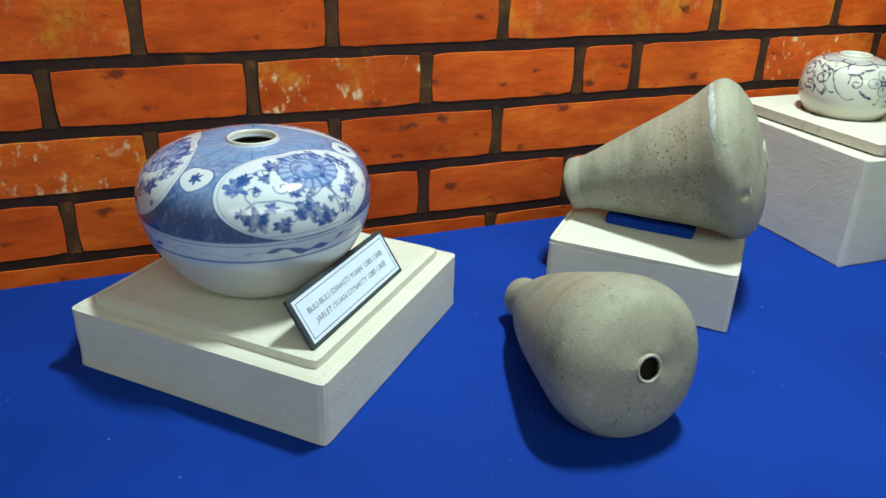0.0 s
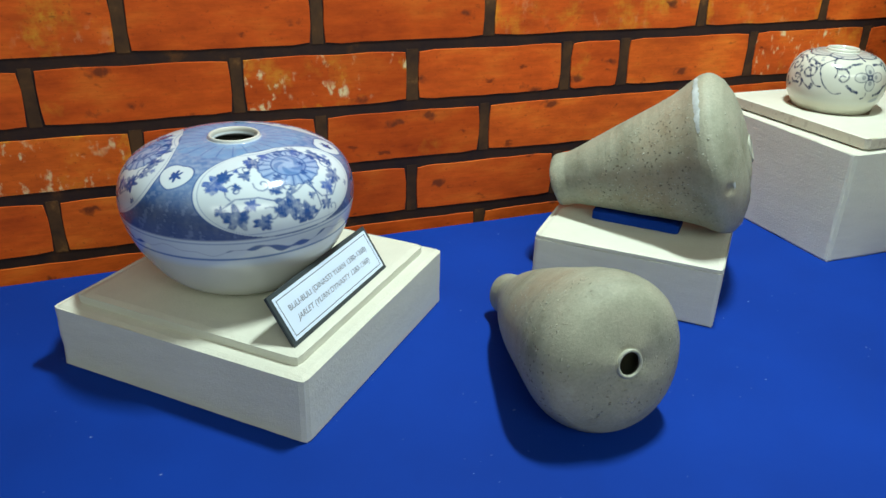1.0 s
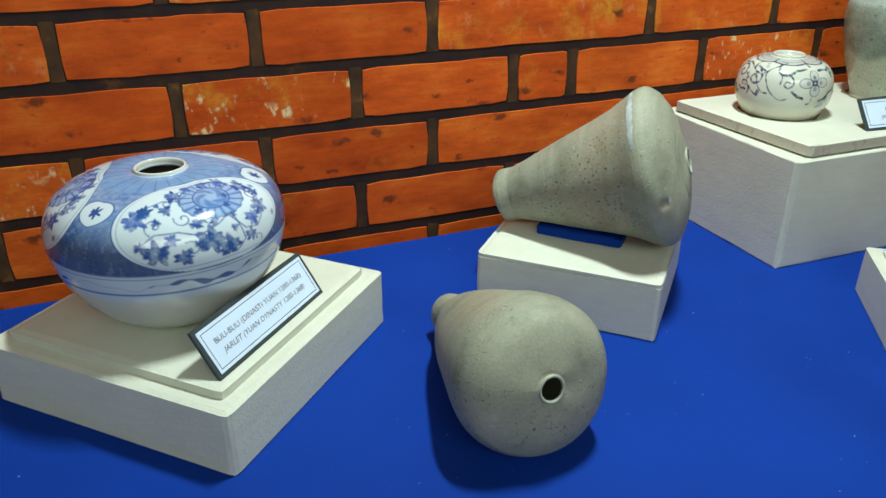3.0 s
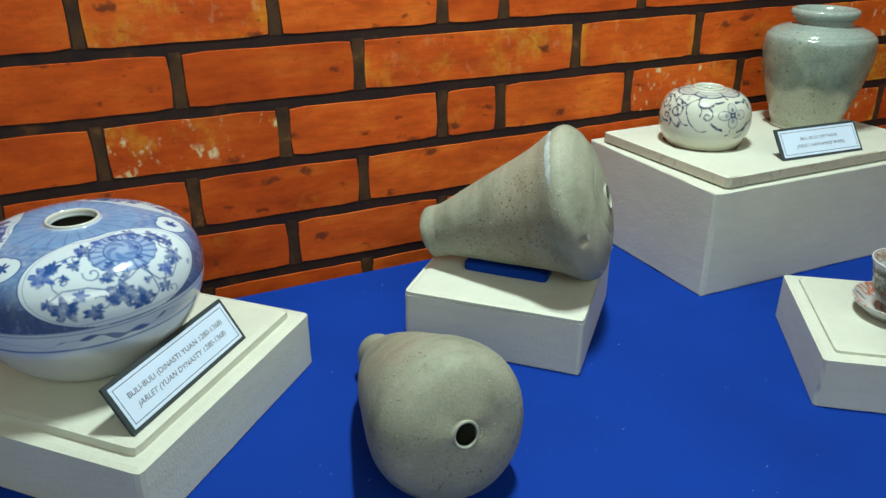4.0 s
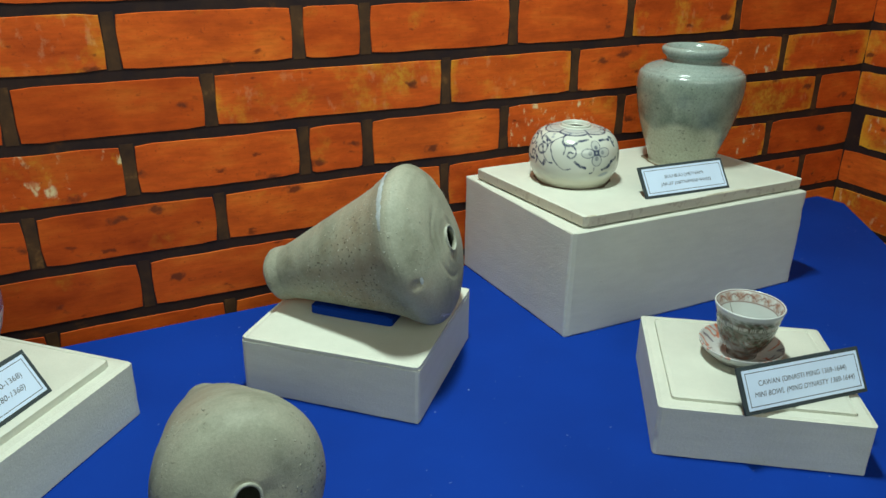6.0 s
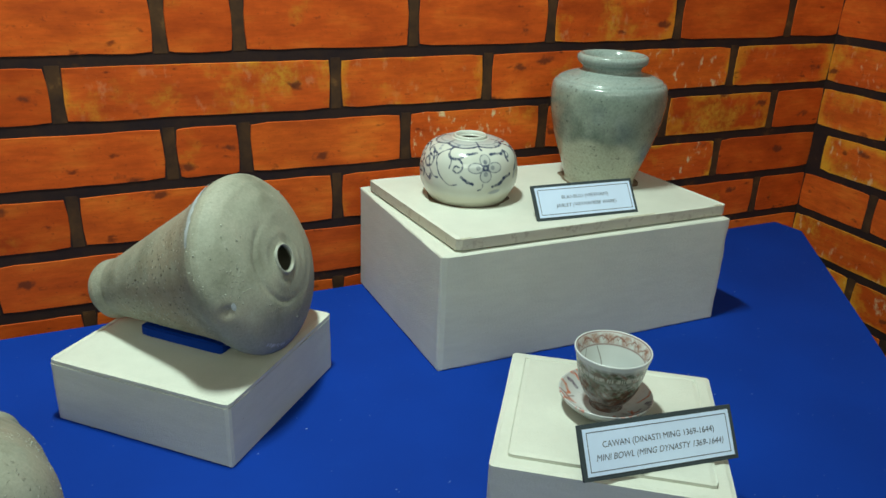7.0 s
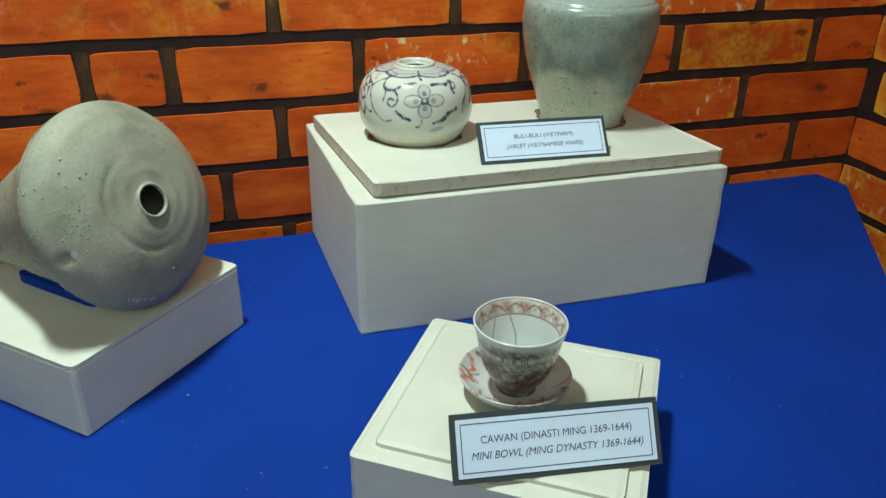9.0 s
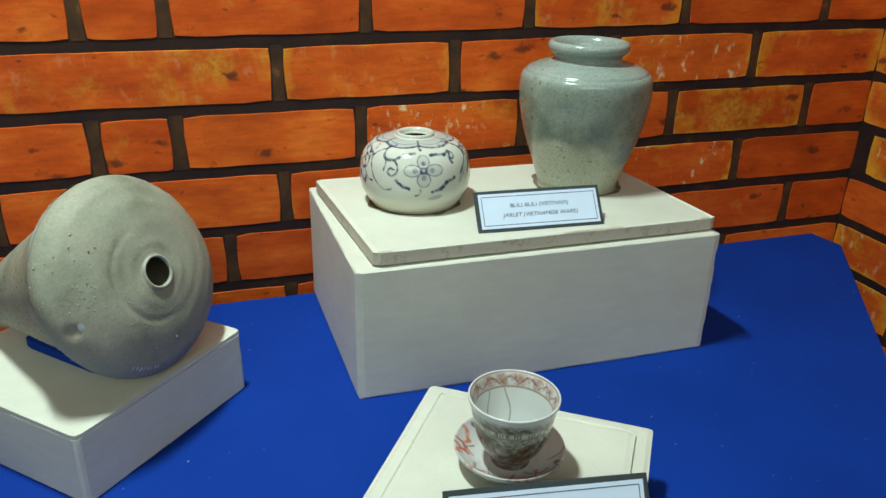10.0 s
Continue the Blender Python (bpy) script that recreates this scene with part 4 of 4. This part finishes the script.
# ---- cup and saucer ----
def cup_paint(phi, s, r, z):
    base = (0.62, 0.65, 0.64)
    col = np.zeros(s.shape + (3,)) + np.array(base)
    x, y = r * np.cos(phi), r * np.sin(phi)
    n1, n2, n3 = waves(x, y, z, 320, 21), waves(x, y, z, 520, 22), waves(x, y, z, 900, 23)
    outer = s > CUP_LIP
    v = np.abs(s - CUP_LIP)
    o, i = outer.astype(float), 1 - outer.astype(float)
    low = np.clip((v - 0.003) / 0.005, 0, 1)
    col = lay(col, o * low * np.clip(0.80 + 0.4 * n1, 0, 0.95), (0.13, 0.125, 0.075))
    col = lay(col, o * low * np.clip(1.4 * n2 + 0.10, 0, 0.9), (0.055, 0.08, 0.042))
    col = lay(col, o * low * np.clip(1.6 * n3 - 0.45, 0, 0.7), (0.20, 0.075, 0.04))
    col = lay(col, o * np.clip((v - 0.028) / 0.006, 0, 1) * 0.6, (0.11, 0.075, 0.08))
    words_band = soft(np.abs(v - 0.0125 - 0.0006 * n1) - 0.0016, 0.001) * soft(np.cos(phi * 58 + 3 * np.sin(phi * 17)) + 0.5 * n3 - 0.25, 0.5)
    col = lay(col, o * low * np.clip(2.2 * n1 - 0.30, 0, 0.8), (0.095, 0.045, 0.030))
    col = lay(col, o * words_band * 0.80, (0.62, 0.62, 0.56))
    band = soft(np.abs(v - 0.0075) - 0.0040, 0.0008)
    col = lay(col, i * band * np.clip(0.40 + 0.25 * np.sin(phi * 14) + 0.4 * n3, 0, 0.9), (0.34, 0.16, 0.10))
    arc = np.abs(np.sin(phi * 6 + 0.5 * n1))
    col = lay(col, i * soft(np.abs(v - 0.0105 + 0.0050 * arc) - 0.0006, 0.0009) * 0.8, (0.26, 0.09, 0.06))
    col = lay(col, i * soft(np.abs(v - 0.0070 - 0.0015 * np.sin(phi * 42)) - 0.0005, 0.0008) * 0.7 * (arc > 0.5), (0.22, 0.09, 0.07))
    for at in (0.0025, 0.0122):
        col = lay(col, i * soft(np.abs(v - at) - 0.0005, 0.0007) * 0.85, (0.20, 0.08, 0.07))
    for at, bend in ((1.35, 0.10), (1.95, -0.08)):
        col = lay(col, i * soft(np.abs((phi - at - bend * np.sin(v * 160)) * r) - 0.00035, 0.0006) * soft(0.013 - v, 0.002) * 0.85, (0.13, 0.11, 0.09))
    return col


def saucer_paint(phi, s, r, z):
    col = np.zeros(s.shape + (3,)) + np.array((0.55, 0.56, 0.55))
    x, y = r * np.cos(phi), r * np.sin(phi)
    top = (s < SAUCER_LIP).astype(float)
    n2, n3 = waves(x, y, z, 420, 31), waves(x, y, z, 900, 32)
    rng = random.Random(9)
    for k in range(44):
        a = rng.uniform(0, 6.28)
        q = rng.uniform(0.018, 0.031)
        b, size = a + rng.uniform(-1.3, 1.3), rng.uniform(0.004, 0.010)
        p0 = (q * math.cos(a), q * math.sin(a))
        p1 = (p0[0] + size * math.cos(b), p0[1] + size * math.sin(b))
        p2 = (p1[0] + size * 0.6 * math.cos(b + 0.9), p1[1] + size * 0.6 * math.sin(b + 0.9))
        ink = rng.choice(((0.55, 0.11, 0.03), (0.50, 0.13, 0.05), (0.16, 0.13, 0.13), (0.14, 0.12, 0.16)))
        col = lay(col, top * soft(line_gap(x, y, [p0, p1, p2]) - rng.uniform(0.0005, 0.0014), 0.0008) * np.clip(0.8 + 0.4 * n3, 0, 1), ink)
    col = lay(col, top * np.clip(n2 - 0.35, 0, 0.5), (0.45, 0.42, 0.38))
    col = lay(col, top * soft(0.0335 - r, 0.002) * 0.3, (0.40, 0.42, 0.44))
    return col


saucer_profile = [(0.0004, 0.0050), (0.012, 0.0050), (0.0210, 0.0058), (0.0280, 0.0090), (0.0335, 0.0135), (0.0352, 0.0152), (0.0362, 0.0148), (0.0350, 0.0120), (0.0300, 0.0070), (0.0235, 0.0030), (0.0215, 0.0002), (0.0200, 0.0), (0.0190, 0.0020), (0.0004, 0.0022)]
_p, _s = smooth_profile(saucer_profile, 150)
SAUCER_LIP = float(_s[np.argmax(_p[:, 0])])
saucer = thing("saucer", pose(0.7090, 0.3435, D_TOP), "small white porcelain saucer with orange-red brush strokes", "saucer")
lathe(saucer, [(r * 0.95, z) for r, z in saucer_profile], 150, 300, CUPGLAZE, saucer_paint, pieces=(("dish", 4), ("rim", 7), ("underside", None)))

cup_profile = [(0.0004, 0.0060), (0.010, 0.0062), (0.0165, 0.0110), (0.0215, 0.0210), (0.0240, 0.0330), (0.0262, 0.0425), (0.0280, 0.0466), (0.0291, 0.0470), (0.0293, 0.0455), (0.0275, 0.0395), (0.0258, 0.0310), (0.0232, 0.0200), (0.0185, 0.0105), (0.0145, 0.0055), (0.0132, 0.0030), (0.0130, 0.0), (0.0115, 0.0002), (0.0105, 0.0030), (0.0004, 0.0032)]
_p, _s = smooth_profile(cup_profile, 200)
CUP_LIP = float(_s[np.argmax(_p[:, 1])])
cup = thing("cup", pose(0.7095, 0.3420, D_TOP + 0.0050), "mini porcelain bowl with worn olive and red enamel, cracked inside", "cup")
lathe(cup, [(r * 0.95, z) for r, z in cup_profile], 220, 400, CUPGLAZE, cup_paint, pieces=(("inside", 5), ("rim", 9), ("outer_wall", 13), ("foot", None)))


# ---- name cards ----
def name_card(low_left, low_right, lean, width, height, lines, label):
    """A leaning card: dark board, white paper, a printed double frame and two lines of lettering."""
    a, b = Vector(low_left), Vector(low_right)
    yaw = math.degrees(math.atan2(b.y - a.y, b.x - a.x))
    mid = (a + b) / 2
    t = thing("name_card", pose(mid.x, mid.y, mid.z, 0, 0, yaw), label, "label", "name cards")
    lie = pose(0, 0, 0.0002, 90 - lean, 0, 0) @ pose(0, height / 2, 0)
    bm = worn_box(width, height, 0.0028, -0.0028, 0.0004, 4, 2.0)
    part("board", to_mesh("board", bm, CARD), t, at=lie)
    m = height * 0.085
    paper = part("paper", to_mesh("paper", box(width - 2 * m, height - 2 * m, 0.0003, 0.0), PAPER), t, at=lie)
    for name, w, th in (("outer_line", width - 2 * m - 0.0052, 0.00050),):
        part("printed_frame", to_mesh("printed_frame", ring_line(w, height - 2 * m - 0.0052, th, 0.00036), INK), paper)
    for k, (text, size, italic, wide) in enumerate(lines):
        part("lettering", words(text, size * 0.86, italic, INK, wide * width), paper, at=pose(0, height * (0.105 - 0.225 * k), 0.00045))
    back = pose(0, math.sin(radians(lean)) * height * 0.78 + 0.0062, math.cos(radians(lean)) * height * 0.78, 0, 0, 0) @ pose(0, 0, 0, -(90 - 32), 0, 0)
    foot = (math.cos(radians(lean)) * height * 0.78) / math.sin(radians(58))
    bm = bmesh.new()
    bmesh.ops.create_cube(bm, size=1, matrix=Matrix.Translation((0, foot / 2, 0.0)) @ Matrix.Diagonal((width * 0.5, foot * 0.93, 0.0012, 1)))
    part("strut", to_mesh("strut", bm, CARD), t, at=back)
    return t


name_card((0.0950, 0.4175, A_TOP), (0.1845, 0.5130, A_TOP), 33, 0.131, 0.0385, [("BULI-BULI (DINASTI YUAN 1280-1368)", 0.0066, False, 0.80), ("JARLET (YUAN DYNASTY 1280-1368)", 0.0066, True, 0.76)], "white printed museum label on dark card by the blue jarlet")
name_card((0.7490, 0.5245, C_TOP), (0.8605, 0.5195, C_TOP), 36, 0.1105, 0.0355, [("BULI-BULI (VIETNAM)", 0.0056, False, 0.46), ("JARLET (VIETNAMESE WARE)", 0.0056, True, 0.60)], "white printed museum label on dark card before two jars")
name_card((0.6480, 0.2760, D_TOP), (0.7635, 0.2605, D_TOP), 33, 0.1160, 0.0365, [("CAWAN (DINASTI MING 1369-1644)", 0.0066, False, 0.72), ("MINI BOWL (MING DYNASTY 1369-1644)", 0.0066, True, 0.82)], "white printed museum label on dark card before the cup")


# ---- bricks ----
def brick_mesh(w, h, seed, face):
    """A printed brick's face, raised slightly with an uneven outline, lying in x and z, its face towards -y."""
    bm = bmesh.new()
    front, back = [], []
    rim = []
    for k in range(9):
        rim.append((-w / 2 + w * k / 9, -h / 2))
    for k in range(3):
        rim.append((w / 2, -h / 2 + h * k / 3))
    for k in range(9):
        rim.append((w / 2 - w * k / 9, h / 2))
    for k in range(3):
        rim.append((-w / 2, h / 2 - h * k / 3))
    for k, (x, z) in enumerate(rim):
        j = noise.noise_vector(Vector((x * 40 + seed * 3.1, z * 40, seed))) * 0.0011
        corner = 0.0012 if k in (0, 9, 12, 21) else 0.0
        px, pz = x + j.x - math.copysign(corner, x), z + j.z - math.copysign(corner, z)
        front.append(bm.verts.new((px * (1 - 0.0010 / w), -0.0009, pz * (1 - 0.0010 / h))))
        back.append(bm.verts.new((px, 0.0002, pz)))
    bm.faces.new(front)
    n = len(rim)
    for k in range(n):
        bm.faces.new((front[k], back[k], back[(k + 1) % n], front[(k + 1) % n]))
    bmesh.ops.recalc_face_normals(bm, faces=bm.faces[:])
    return to_mesh("brick", bm, face)


EVEN = [-0.605, -0.432, -0.256, -0.078, 0.0985, 0.2715, 0.4465, 0.5185, 0.6925, 0.866, 1.046, 1.228, 1.3255]
ODD = [-0.520, -0.342, -0.166, 0.0030, 0.1765, 0.3535, 0.6140, 0.789, 0.966, 1.143, 1.3255]
JOINT, COURSE, BRICK_H = 0.0118, 0.0612, 0.0506
# which bricks of the print have ochre rims, lime flecks or a yellow face, by course and place in it
FACES = {(1, 5): BRICK_OCHRE, (2, 4): BRICK_LIMED, (2, 8): BRICK_LIMED, (1, 8): BRICK_LIMED, (1, 9): BRICK_OCHRE, (3, 2): BRICK_LIMED, (1, 2): BRICK_OCHRE, (3, 8): BRICK_LIMED, (2, 10): BRICK_OCHRE, (1, 6): BRICK_OCHRE, (0, 9): BRICK_OCHRE, (-1, 5): BRICK_OCHRE, (-1, 8): BRICK_LIMED, (0, 4): BRICK_OCHRE, (0, 2): BRICK_LIMED}
upright = bmesh.new()
side_upright = bmesh.new()
for row in range(-4, 8):
    joints = list(EVEN if row % 2 == 0 else ODD)
    if row == 4:
        joints[7] = 0.557
    if row == 0:
        joints[8] = 0.699
    top = 0.1837 + COURSE * (2 - row)
    for k, (a, b) in enumerate(zip(joints[:-1], joints[1:])):
        wob = random.uniform(-0.0008, 0.0008)
        mid = (a + b) / 2
        z = top - BRICK_H / 2 + SLOPE * (mid - 0.1)
        face = FACES.get((row, k), BRICK)
        part("brick", brick_mesh(b - a - JOINT, BRICK_H + wob, mid * 9 + row * 5.3, face), wall_back, at=pose(mid, WALL_Y, z, 0, -math.degrees(SLOPE), 0))
        bmesh.ops.create_cube(upright, size=1, matrix=pose(a, WALL_Y, z, 0, -math.degrees(SLOPE), 0) @ Matrix.Diagonal((JOINT * (0.94 + 0.1 * random.uniform(-1, 1)), 0.0008, BRICK_H * 1.03, 1)))
    # the courses turn the corner
    steps = [-JOINT / 2, 0.115, 0.290, 0.465, 0.640] if row % 2 == 0 else [-JOINT / 2 if row % 4 == 1 else 0.016, 0.185, 0.360, 0.535, 0.710]
    for k, (a, b) in enumerate(zip(steps[:-1], steps[1:])):
        mid = (a + b) / 2
        z = top - BRICK_H / 2 + SLOPE * 1.24
        face = BRICK_YELLOW if row in (1, 3, 5, 6) else BRICK_OCHRE if row == 2 else BRICK
        part("brick", brick_mesh(b - a - JOINT, BRICK_H, mid * 7 + row * 3.7 + 90, face), wall_side, at=pose(WALL_X, WALL_Y - mid - 0.002, z, 0, 0, -90))
        bmesh.ops.create_cube(side_upright, size=1, matrix=Matrix.Translation((WALL_X, WALL_Y - b - 0.002, z)) @ Matrix.Diagonal((0.0008, JOINT * 0.95, BRICK_H * 1.03, 1)))
tagged(part("mortar", to_mesh("mortar", upright, JOINTS), wall_back, "brown upright joints"), kind="stuff")
tagged(part("mortar", to_mesh("mortar", side_upright, JOINTS), wall_side, "brown upright joints"), kind="stuff")
